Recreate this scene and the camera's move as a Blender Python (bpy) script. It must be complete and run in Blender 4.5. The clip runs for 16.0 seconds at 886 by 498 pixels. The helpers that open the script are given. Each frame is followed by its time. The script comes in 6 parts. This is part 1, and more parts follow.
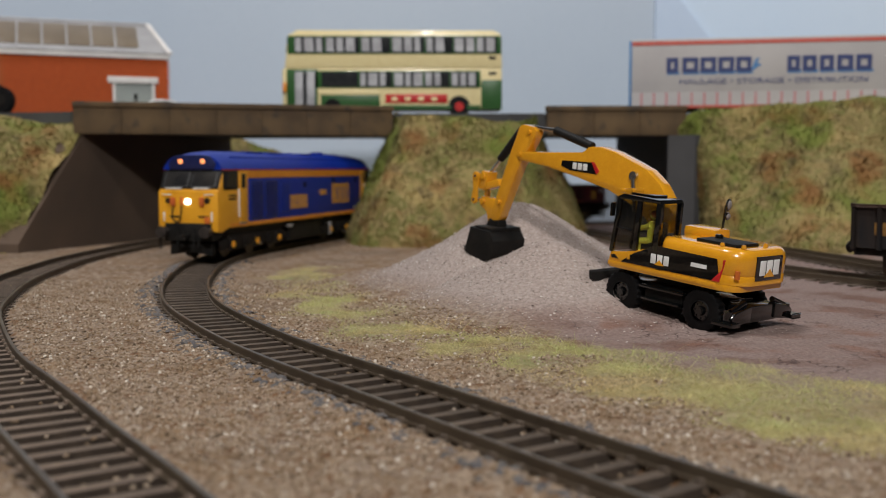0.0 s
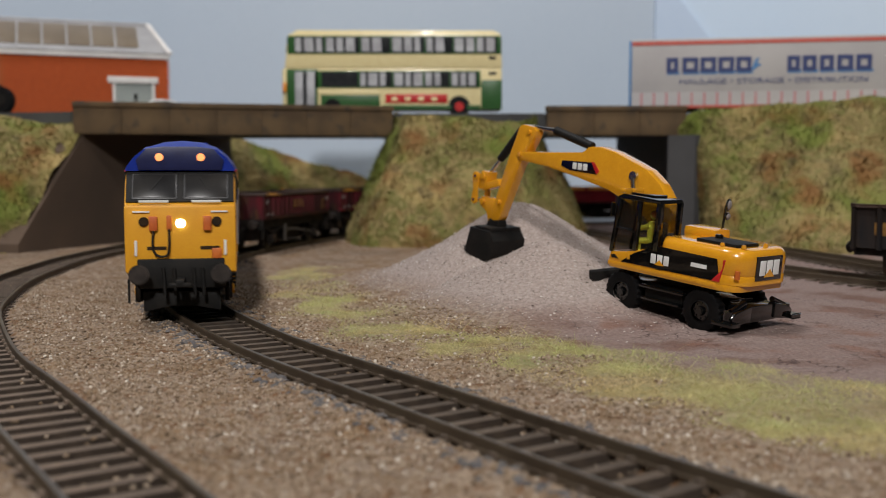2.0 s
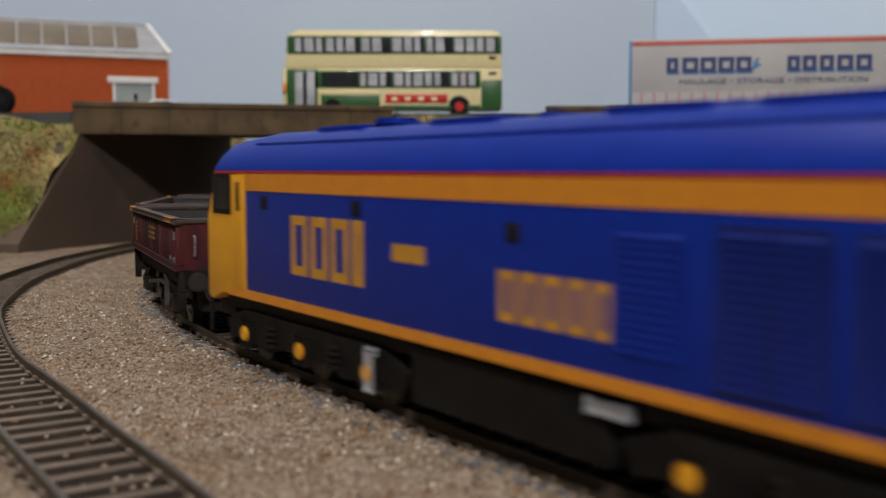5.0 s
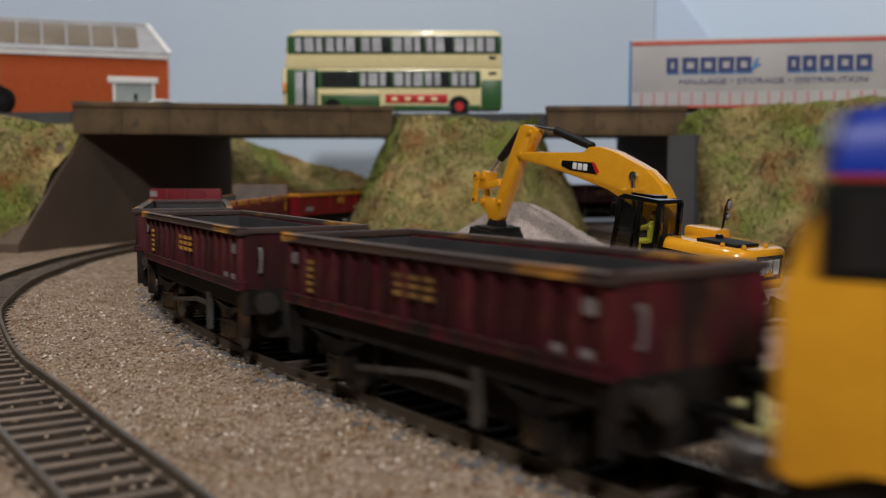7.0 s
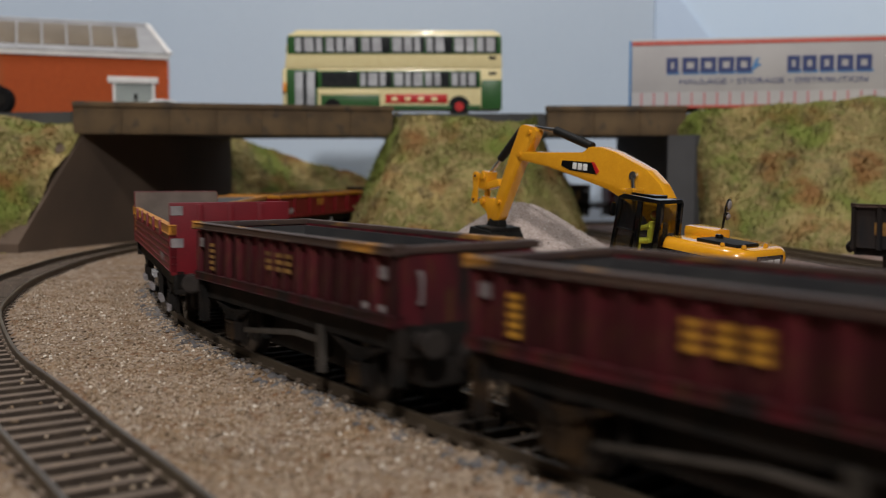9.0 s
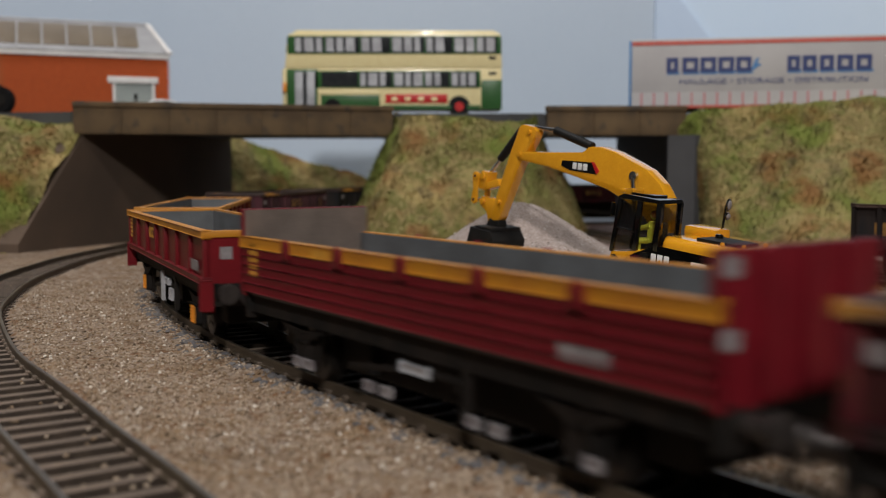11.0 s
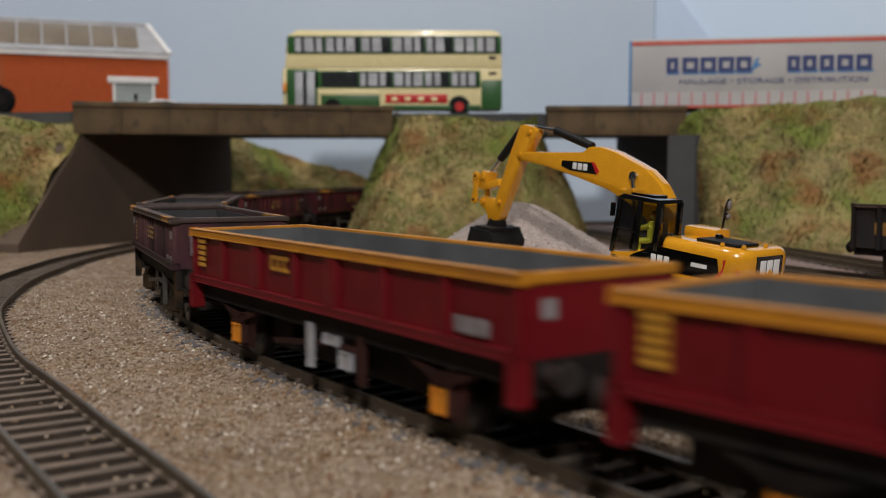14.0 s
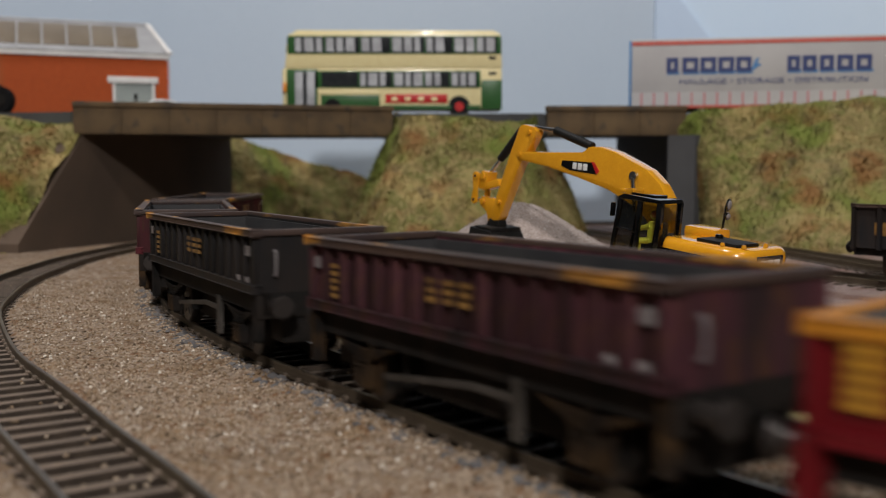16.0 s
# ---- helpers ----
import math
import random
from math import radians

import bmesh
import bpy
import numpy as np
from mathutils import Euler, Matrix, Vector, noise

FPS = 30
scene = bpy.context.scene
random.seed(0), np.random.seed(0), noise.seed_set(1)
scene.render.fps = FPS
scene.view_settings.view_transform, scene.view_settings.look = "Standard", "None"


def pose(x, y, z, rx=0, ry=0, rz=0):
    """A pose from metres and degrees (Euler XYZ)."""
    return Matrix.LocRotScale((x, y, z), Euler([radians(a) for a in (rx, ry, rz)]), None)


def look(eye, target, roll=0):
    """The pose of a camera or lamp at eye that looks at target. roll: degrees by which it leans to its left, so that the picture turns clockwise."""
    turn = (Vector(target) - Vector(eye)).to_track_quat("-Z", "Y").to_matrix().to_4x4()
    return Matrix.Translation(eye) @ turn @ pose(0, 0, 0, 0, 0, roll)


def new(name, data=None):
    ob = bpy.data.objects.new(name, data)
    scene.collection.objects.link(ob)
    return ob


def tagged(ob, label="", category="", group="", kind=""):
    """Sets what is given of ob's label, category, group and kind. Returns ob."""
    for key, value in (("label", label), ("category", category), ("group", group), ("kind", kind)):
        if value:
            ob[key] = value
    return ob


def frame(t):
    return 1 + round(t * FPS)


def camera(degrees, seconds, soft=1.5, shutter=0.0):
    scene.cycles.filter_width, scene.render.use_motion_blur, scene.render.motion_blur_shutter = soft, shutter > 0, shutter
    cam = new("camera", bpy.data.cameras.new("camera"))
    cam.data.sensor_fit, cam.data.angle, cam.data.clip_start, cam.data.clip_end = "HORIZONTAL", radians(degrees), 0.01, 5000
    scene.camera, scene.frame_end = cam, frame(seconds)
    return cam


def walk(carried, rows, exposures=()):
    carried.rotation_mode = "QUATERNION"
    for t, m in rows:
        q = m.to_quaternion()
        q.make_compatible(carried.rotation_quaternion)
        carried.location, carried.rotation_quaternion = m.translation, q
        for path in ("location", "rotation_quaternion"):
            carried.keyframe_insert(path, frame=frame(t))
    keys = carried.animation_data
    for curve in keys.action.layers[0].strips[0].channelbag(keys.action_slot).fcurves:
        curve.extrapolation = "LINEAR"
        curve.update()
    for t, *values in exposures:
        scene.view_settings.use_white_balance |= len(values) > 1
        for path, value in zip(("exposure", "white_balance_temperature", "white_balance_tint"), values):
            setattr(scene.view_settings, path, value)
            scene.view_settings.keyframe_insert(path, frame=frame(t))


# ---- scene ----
# ---- camera and its path ----
MM = 0.001
cam = camera(47.51, 16.0, soft=1.0, shutter=0.9)
cam.data.dof.use_dof = True
cam.data.dof.focus_distance = 0.28
cam.data.dof.aperture_fstop = 20.0
EYE = pose(0, 0, 0.04386, 85.4, 0, 0)
walk(cam, [(0.0, EYE), (16.0, EYE)], exposures=[(0.0, 0.0), (3.5, -0.02), (6.5, -0.08), (16.0, -0.08)])

# ---- light: a room with ceiling panels ----
world = bpy.data.worlds.new("world")
scene.world = world
world.use_nodes = True
world.node_tree.nodes["Background"].inputs[0].default_value = (0.6, 0.65, 0.75, 1)
world.node_tree.nodes["Background"].inputs[1].default_value = 0.02


def ceiling_lamp(x, y, z, sx, sy, watts, target):
    data = bpy.data.lights.new("ceiling_panel_lamp", "AREA")
    data.shape, data.size, data.size_y, data.energy = "RECTANGLE", sx, sy, watts
    data.color = (1.0, 0.965, 0.94)
    ob = new("ceiling_panel_lamp", data)
    ob.matrix_world = look((x, y, z), target)
    return ob


ceiling_lamp(0.02, -1.60, 1.36, 0.16, 0.16, 33.5, (0, 0.5, 0))
ceiling_lamp(-0.35, 0.32, 1.30, 0.30, 0.12, 9.5, (-0.1, 0.45, 0))
ceiling_lamp(0.60, -0.30, 1.30, 0.10, 0.10, 3.0, (0, 0.5, 0))


# ---- materials ----
def nodes_of(name):
    m = bpy.data.materials.new(name)
    m.use_nodes = True
    return m, m.node_tree.nodes, m.node_tree.links, m.node_tree.nodes["Principled BSDF"]


def paint(name, a, b=None, rough=0.5, metal=0.0, scale=250.0, fine=2500.0, bump=0.15, c=None, stretch=(1, 1, 1), low=0.35, high=0.65, coat=0.0, rnd=0.0, depth=0.0004, over=0.25, spec=0.5):
    """A surface of colour a worn towards b in patches, with fine grain and relief; c is a third, rarer tint."""
    m, n, l, p = nodes_of(name)
    b = b or tuple(v * 0.75 for v in a)
    tc = n.new("ShaderNodeTexCoord")
    mp = n.new("ShaderNodeMapping")
    mp.inputs["Scale"].default_value = stretch
    l.new(tc.outputs["Object"], mp.inputs["Vector"])
    big = n.new("ShaderNodeTexNoise")
    big.inputs["Scale"].default_value, big.inputs["Detail"].default_value = scale, 5
    l.new(mp.outputs[0], big.inputs["Vector"])
    ramp = n.new("ShaderNodeValToRGB")
    ramp.color_ramp.elements[0].position, ramp.color_ramp.elements[1].position = low, high
    ramp.color_ramp.elements[0].color, ramp.color_ramp.elements[1].color = (*a, 1), (*b, 1)
    l.new(big.outputs["Fac"], ramp.inputs["Fac"])
    col = ramp.outputs["Color"]
    small = n.new("ShaderNodeTexNoise")
    small.inputs["Scale"].default_value, small.inputs["Detail"].default_value = fine, 3
    l.new(tc.outputs["Object"], small.inputs["Vector"])
    if c:
        r2 = n.new("ShaderNodeValToRGB")
        r2.color_ramp.elements[0].position, r2.color_ramp.elements[1].position = 0.55, 0.68
        third = n.new("ShaderNodeTexNoise")
        third.inputs["Scale"].default_value, third.inputs["Detail"].default_value = scale * 2.3, 6
        l.new(mp.outputs[0], third.inputs["Vector"])
        l.new(third.outputs["Fac"], r2.inputs["Fac"])
        mix = n.new("ShaderNodeMixRGB")
        mix.inputs[2].default_value = (*c, 1)
        l.new(r2.outputs["Color"], mix.inputs[0])
        l.new(col, mix.inputs[1])
        col = mix.outputs[0]
    grain = n.new("ShaderNodeMixRGB")
    grain.blend_type = "OVERLAY"
    grain.inputs[0].default_value = over
    l.new(col, grain.inputs[1])
    l.new(small.outputs["Fac"], grain.inputs[2])
    col = grain.outputs[0]
    if rnd:
        info = n.new("ShaderNodeObjectInfo")
        hsv = n.new("ShaderNodeHueSaturation")
        mr = n.new("ShaderNodeMapRange")
        mr.inputs[3].default_value, mr.inputs[4].default_value = 1 - rnd, 1 + rnd
        l.new(info.outputs["Random"], mr.inputs[0])
        l.new(mr.outputs[0], hsv.inputs["Value"])
        l.new(col, hsv.inputs["Color"])
        col = hsv.outputs[0]
    l.new(col, p.inputs["Base Color"])
    p.inputs["Roughness"].default_value, p.inputs["Metallic"].default_value = rough, metal
    p.inputs["Coat Weight"].default_value = coat
    p.inputs["Coat Roughness"].default_value = 0.03
    p.inputs["Specular IOR Level"].default_value = spec
    if bump:
        bp = n.new("ShaderNodeBump")
        bp.inputs["Strength"].default_value, bp.inputs["Distance"].default_value = bump, depth
        l.new(small.outputs["Fac"], bp.inputs["Height"])
        l.new(bp.outputs[0], p.inputs["Normal"])
    return m


def island_paint(name, cols, rough=0.9, patches=(), soft=0.0):
    """Joined small pieces, each island with its own tint; with soft, a mottled mat of that noise scale instead."""
    m, n, l, p = nodes_of(name)
    g = n.new("ShaderNodeNewGeometry")
    r = n.new("ShaderNodeValToRGB")
    r.color_ramp.interpolation = "LINEAR"
    e = r.color_ramp.elements
    while len(e) < len(cols):
        e.new(0.5)
    for i, c in enumerate(cols):
        e[i].position, e[i].color = i / (len(cols) - 1), (*c, 1)
    if soft:
        co = n.new("ShaderNodeTexCoord")
        mott = n.new("ShaderNodeTexNoise")
        mott.inputs["Scale"].default_value, mott.inputs["Detail"].default_value = soft, 8
        l.new(co.outputs["Object"], mott.inputs["Vector"])
        spread = n.new("ShaderNodeMapRange")
        spread.inputs[1].default_value, spread.inputs[2].default_value = 0.3, 0.7
        l.new(mott.outputs["Fac"], spread.inputs[0])
        l.new(spread.outputs[0], r.inputs["Fac"])
        bump = n.new("ShaderNodeBump")
        bump.inputs["Strength"].default_value, bump.inputs["Distance"].default_value = 0.8, 0.004
        l.new(mott.outputs["Fac"], bump.inputs["Height"])
        l.new(bump.outputs[0], p.inputs["Normal"])
    else:
        l.new(g.outputs["Random Per Island"], r.inputs["Fac"])
    col = r.outputs[0]
    if patches:
        tc = n.new("ShaderNodeTexCoord")
        for scale, tint, lo in patches:
            t = n.new("ShaderNodeTexNoise")
            t.inputs["Scale"].default_value, t.inputs["Detail"].default_value = scale, 4
            l.new(tc.outputs["Object"], t.inputs["Vector"])
            q = n.new("ShaderNodeMapRange")
            q.inputs[1].default_value, q.inputs[2].default_value, q.inputs[4].default_value = lo, lo + 0.15, 0.75
            l.new(t.outputs["Fac"], q.inputs[0])
            mx = n.new("ShaderNodeMixRGB")
            mx.inputs[2].default_value = (*tint, 1)
            l.new(q.outputs[0], mx.inputs[0])
            l.new(col, mx.inputs[1])
            col = mx.outputs[0]
    l.new(col, p.inputs["Base Color"])
    p.inputs["Roughness"].default_value = rough
    return m


def glow(name, c, strength):
    m, n, l, p = nodes_of(name)
    p.inputs["Base Color"].default_value = (*c, 1)
    p.inputs["Emission Color"].default_value = (*c, 1)
    p.inputs["Emission Strength"].default_value = strength
    return m


def glass(name, tint=(0.9, 0.95, 0.95), rough=0.03):
    m, n, l, p = nodes_of(name)
    p.inputs["Base Color"].default_value = (*tint, 1)
    p.inputs["Roughness"].default_value = rough
    p.inputs["Transmission Weight"].default_value = 1.0
    p.inputs["IOR"].default_value = 1.25
    return m


M = {}
M["cat_yellow"] = paint("excavator_yellow", (0.72, 0.325, 0.014), (0.67, 0.295, 0.012), rough=0.22, coat=1.0, bump=0.03)
M["gloss_black"] = paint("gloss_black", (0.002, 0.0025, 0.003), (0.004, 0.004, 0.004), rough=0.14, coat=1.0, bump=0.05, spec=0.3)
M["rubber"] = paint("tyre_rubber", (0.003, 0.003, 0.0035), (0.006, 0.0055, 0.0055), rough=0.6, bump=0.3, spec=0.15)
M["black"] = paint("matt_black", (0.005, 0.005, 0.005), (0.011, 0.0095, 0.008), rough=0.6, bump=0.2, spec=0.25)
M["under"] = paint("dirty_underframe", (0.006, 0.0055, 0.005), (0.017, 0.0125, 0.010), rough=0.75, bump=0.3, scale=160, spec=0.2)
M["brown_under"] = paint("rusty_bogie", (0.009, 0.007, 0.006), (0.055, 0.030, 0.012), rough=0.8, bump=0.3, scale=160, spec=0.2)
M["buffer_steel"] = paint("dull_buffer_steel", (0.035, 0.030, 0.028), (0.06, 0.05, 0.045), rough=0.38, metal=0.4, bump=0.1)
M["lever_grey"] = paint("worn_grey_lever", (0.07, 0.06, 0.052), (0.035, 0.03, 0.025), rough=0.6, bump=0.1, scale=200)
M["red_brown_under"] = paint("red_brown_running_gear", (0.055, 0.020, 0.016), (0.03, 0.012, 0.010), rough=0.7, bump=0.2, scale=160, spec=0.2)
M["steel"] = paint("bright_steel", (0.55, 0.55, 0.55), (0.4, 0.4, 0.4), rough=0.25, metal=1.0, bump=0.03)
M["dark_steel"] = paint("tyre_steel", (0.10, 0.095, 0.09), (0.06, 0.05, 0.045), rough=0.4, metal=0.9, bump=0.1)
M["red"] = paint("decal_red", (0.55, 0.02, 0.02), rough=0.35, bump=0)
M["white"] = paint("decal_white", (0.8, 0.8, 0.78), (0.7, 0.7, 0.68), rough=0.4, bump=0)
M["loco_blue"] = paint("loco_blue", (0.006, 0.028, 0.29), (0.005, 0.024, 0.25), rough=0.42, bump=0.04, spec=0.22)
M["loco_dark_blue"] = paint("headcode_blue", (0.008, 0.014, 0.075), (0.006, 0.01, 0.06), rough=0.4, bump=0.05)
M["loco_yellow"] = paint("loco_yellow", (0.78, 0.37, 0.018), (0.74, 0.34, 0.015), rough=0.45, bump=0.05)
M["loco_orange"] = paint("loco_orange_stripe", (0.72, 0.27, 0.02), (0.66, 0.24, 0.02), rough=0.45, bump=0.03)
M["lamp_orange"] = paint("orange_socket", (0.60, 0.15, 0.02), (0.5, 0.1, 0.02), rough=0.5, bump=0.05)
M["thin_red"] = paint("red_cantrail", (0.45, 0.03, 0.02), rough=0.5, bump=0)
M["win_dark"] = paint("dark_window_glass", (0.016, 0.016, 0.017), (0.032, 0.03, 0.028), rough=0.25, bump=0, spec=0.2, scale=60)
M["win_grey"] = paint("grey_window_surround", (0.07, 0.07, 0.075), (0.05, 0.05, 0.05), rough=0.4, bump=0.05)
M["headlight"] = glow("headlight_glow", (0.80, 0.90, 1.0), 9.0)
M["marker"] = glow("marker_light_glow", (1.0, 0.36, 0.12), 1.0)
M["maroon"] = paint("weathered_maroon", (0.088, 0.006, 0.012), (0.010, 0.0065, 0.0065), rough=0.6, spec=0.3, c=(0.06, 0.025, 0.010), stretch=(1, 1, 0.25), scale=180, bump=0.15, rnd=0.6)
M["maroon_grey"] = paint("faded_maroon", (0.075, 0.022, 0.030), (0.020, 0.012, 0.013), rough=0.62, spec=0.3, c=(0.07, 0.03, 0.013), stretch=(1, 1, 0.25), scale=180, bump=0.15, rnd=0.6)
M["wagon_black"] = paint("sooty_wagon_black", (0.008, 0.008, 0.009), (0.020, 0.014, 0.011), rough=0.6, spec=0.3, stretch=(1, 1, 0.25), scale=180, bump=0.15, rnd=0.6)
M["rim_rust"] = paint("worn_rim", (0.035, 0.022, 0.021), (0.07, 0.04, 0.028), c=(0.48, 0.22, 0.03), rough=0.6, stretch=(0.35, 1, 1), scale=70)
M["rim_yellow"] = paint("yellow_rim", (0.50, 0.21, 0.012), (0.42, 0.16, 0.012), rough=0.5, scale=120, bump=0.05)
M["tub_inside"] = paint("sooty_tub_inside", (0.022, 0.022, 0.025), (0.04, 0.038, 0.038), rough=0.7, scale=120)
M["grey_inside"] = paint("grey_wagon_inside", (0.115, 0.12, 0.125), (0.085, 0.087, 0.09), rough=0.6, scale=120)
M["ews_red"] = paint("clean_wagon_red", (0.150, 0.006, 0.010), (0.125, 0.005, 0.0085), rough=0.45, spec=0.3, scale=150, bump=0.06)
M["plank_red"] = paint("plank_red", (0.150, 0.006, 0.012), (0.12, 0.005, 0.010), rough=0.5, spec=0.3, scale=150, bump=0.1, stretch=(0.2, 1, 1))
M["end_brown"] = paint("brown_end_board", (0.15, 0.115, 0.095), (0.11, 0.085, 0.07), rough=0.7, scale=150)
M["decal_gold"] = paint("decal_gold", (0.62, 0.30, 0.03), (0.5, 0.24, 0.03), rough=0.5, bump=0)
M["decal_dim"] = paint("grimy_gold_decal", (0.36, 0.19, 0.04), (0.10, 0.05, 0.02), rough=0.6, bump=0)
M["decal_pale"] = paint("pale_label", (0.26, 0.24, 0.24), (0.16, 0.14, 0.145), rough=0.5, bump=0)
M["silver"] = paint("silver_lever", (0.5, 0.5, 0.52), (0.4, 0.4, 0.42), rough=0.35, metal=0.3, bump=0)
M["rail_side"] = paint("weathered_rail", (0.085, 0.062, 0.042), (0.12, 0.09, 0.06), rough=0.6, metal=0.3, scale=90, bump=0.1)
M["rail_top"] = paint("rail_head_steel", (0.22, 0.19, 0.15), (0.14, 0.11, 0.085), rough=0.32, metal=0.85, scale=60, bump=0.05)
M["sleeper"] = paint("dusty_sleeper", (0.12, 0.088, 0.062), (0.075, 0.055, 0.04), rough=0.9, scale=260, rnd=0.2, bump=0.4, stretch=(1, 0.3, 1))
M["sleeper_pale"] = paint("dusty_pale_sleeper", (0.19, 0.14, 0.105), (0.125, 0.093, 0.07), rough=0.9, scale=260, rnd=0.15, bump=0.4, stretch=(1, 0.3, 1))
M["sleeper_side"] = paint("shaded_sleeper_plastic", (0.030, 0.020, 0.013), (0.05, 0.034, 0.022), rough=0.85, scale=260, bump=0.3)
M["concrete"] = paint("stained_bridge_beam", (0.125, 0.080, 0.036), (0.070, 0.044, 0.021), rough=0.85, scale=45, bump=0.3, c=(0.05, 0.036, 0.024))
M["abutment"] = paint("grey_brown_abutment", (0.10, 0.066, 0.044), (0.068, 0.046, 0.032), rough=0.85, scale=20, bump=0.2)
M["abut_grey"] = paint("grey_abutment", (0.075, 0.075, 0.078), (0.055, 0.055, 0.057), rough=0.85, scale=20, bump=0.2)
M["asphalt"] = paint("road_asphalt", (0.06, 0.06, 0.06), (0.045, 0.045, 0.045), rough=0.9, scale=40)
M["brick_red"] = paint("orange_red_brick", (0.53, 0.096, 0.017), (0.46, 0.080, 0.014), rough=0.85, rnd=0.12, scale=300)
M["mortar"] = paint("mortar", (0.42, 0.11, 0.03), (0.36, 0.09, 0.025), rough=0.9)
M["fascia"] = paint("white_fascia", (0.72, 0.70, 0.68), (0.62, 0.6, 0.58), rough=0.6, scale=80)
M["roof_grey"] = paint("grey_roof_sheet", (0.36, 0.36, 0.37), (0.3, 0.3, 0.31), rough=0.6, scale=60)
M["rooflight"] = paint("brown_rooflight", (0.19, 0.15, 0.105), (0.15, 0.115, 0.08), rough=0.35, scale=50)
M["shutter"] = paint("grey_green_door", (0.34, 0.38, 0.36), (0.28, 0.31, 0.3), rough=0.6, scale=60)
M["bus_cream"] = paint("bus_cream", (0.76, 0.66, 0.36), (0.72, 0.61, 0.32), rough=0.35, bump=0, coat=0.3)
M["bus_green"] = paint("bus_green", (0.025, 0.10, 0.022), (0.02, 0.08, 0.018), rough=0.35, bump=0, coat=0.3)
# pale glazing tone, window reflections put into the colour
M["bus_pale_pane"] = paint("pale_pane_reflection", (0.45, 0.46, 0.48), (0.3, 0.3, 0.32), rough=0.5, bump=0, scale=80)
M["bus_glass"] = paint("smoked_bus_glass", (0.018, 0.02, 0.022), (0.03, 0.032, 0.034), rough=0.1, bump=0, coat=0.4)
M["trailer_grey"] = paint("trailer_curtain_grey", (0.40, 0.385, 0.38), (0.35, 0.335, 0.335), rough=0.6, scale=30, bump=0.1)
M["trailer_white"] = paint("trailer_white_band", (0.55, 0.54, 0.54), (0.5, 0.48, 0.48), rough=0.6, scale=30)
M["trailer_pale"] = paint("trailer_lower_band", (0.44, 0.425, 0.425), (0.39, 0.375, 0.38), rough=0.6, scale=30)
M["trailer_red"] = paint("trailer_red_rail", (0.55, 0.10, 0.07), (0.48, 0.08, 0.06), rough=0.5)
M["trailer_pink"] = paint("trailer_strap_red", (0.48, 0.20, 0.21), (0.44, 0.18, 0.19), rough=0.5)
M["navy"] = paint("navy_letter", (0.02, 0.035, 0.14), (0.016, 0.03, 0.12), rough=0.5, bump=0)
M["mid_blue"] = paint("blue_letter_edge", (0.06, 0.20, 0.42), (0.05, 0.17, 0.38), rough=0.5, bump=0)
M["car_silver"] = paint("silver_car", (0.6, 0.6, 0.6), (0.5, 0.5, 0.5), rough=0.3, coat=0.4, bump=0)
M["hivis"] = paint("figurine_yellow", (0.42, 0.40, 0.03), (0.36, 0.09, 0.015), rough=0.6, scale=120, bump=0, low=0.5, high=0.55)
M["cab_glass"] = glass("cab_glass", (0.55, 0.57, 0.57))
M["sky_left"] = paint("painted_sky_board", (0.50, 0.585, 0.69), (0.455, 0.54, 0.645), rough=0.8, scale=3, fine=200, bump=0.0, over=0.03)
# the right board's blue is lightened for the light its angle catches
M["sky_right"] = paint("lit_tone_sky_board", (0.57, 0.71, 0.88), (0.62, 0.74, 0.88), rough=0.8, scale=3, fine=200, bump=0.0, over=0.03)
M["sky_mid"] = paint("mid_sky_band", (0.50, 0.62, 0.79), (0.53, 0.64, 0.80), rough=0.8, scale=3, fine=200, bump=0.0, over=0.03)
M["room_wall"] = paint("room_wall_paint", (0.11, 0.105, 0.10), (0.09, 0.087, 0.085), rough=0.8, scale=2, fine=100, bump=0.02)
M["room_floor"] = paint("room_carpet", (0.15, 0.14, 0.13), (0.11, 0.10, 0.10), rough=0.95, scale=4, fine=300)
M["baseboard_edge"] = paint("plywood_edge", (0.35, 0.25, 0.15), (0.3, 0.2, 0.12), rough=0.7, scale=20)
M["strip_fibre"] = island_paint("short_grass_fibre", [(0.36, 0.37, 0.11), (0.58, 0.52, 0.23), (0.28, 0.35, 0.09), (0.72, 0.64, 0.36), (0.22, 0.30, 0.09)], patches=[(26.0, (0.66, 0.47, 0.24), 0.46), (34.0, (0.38, 0.46, 0.12), 0.51), (48.0, (0.13, 0.30, 0.11), 0.58), (70.0, (0.24, 0.13, 0.05), 0.60)])
M["grit"] = island_paint("ballast_grit", [(0.075, 0.048, 0.026), (0.24, 0.17, 0.11), (0.31, 0.235, 0.165), (0.37, 0.295, 0.22), (0.14, 0.088, 0.046), (0.27, 0.20, 0.135), (0.34, 0.26, 0.19), (0.18, 0.115, 0.06), (0.62, 0.56, 0.48)], patches=[(110.0, (0.16, 0.095, 0.045), 0.56)])
M["dark_stone"] = island_paint("dark_ballast_stone", [(0.06, 0.055, 0.055), (0.12, 0.11, 0.105), (0.09, 0.085, 0.09), (0.16, 0.14, 0.13)])
M["spoil_grit"] = island_paint("spoil_grit", [(0.14, 0.10, 0.085), (0.36, 0.30, 0.27), (0.55, 0.49, 0.46), (0.2, 0.15, 0.13), (0.30, 0.24, 0.21), (0.72, 0.68, 0.64)])
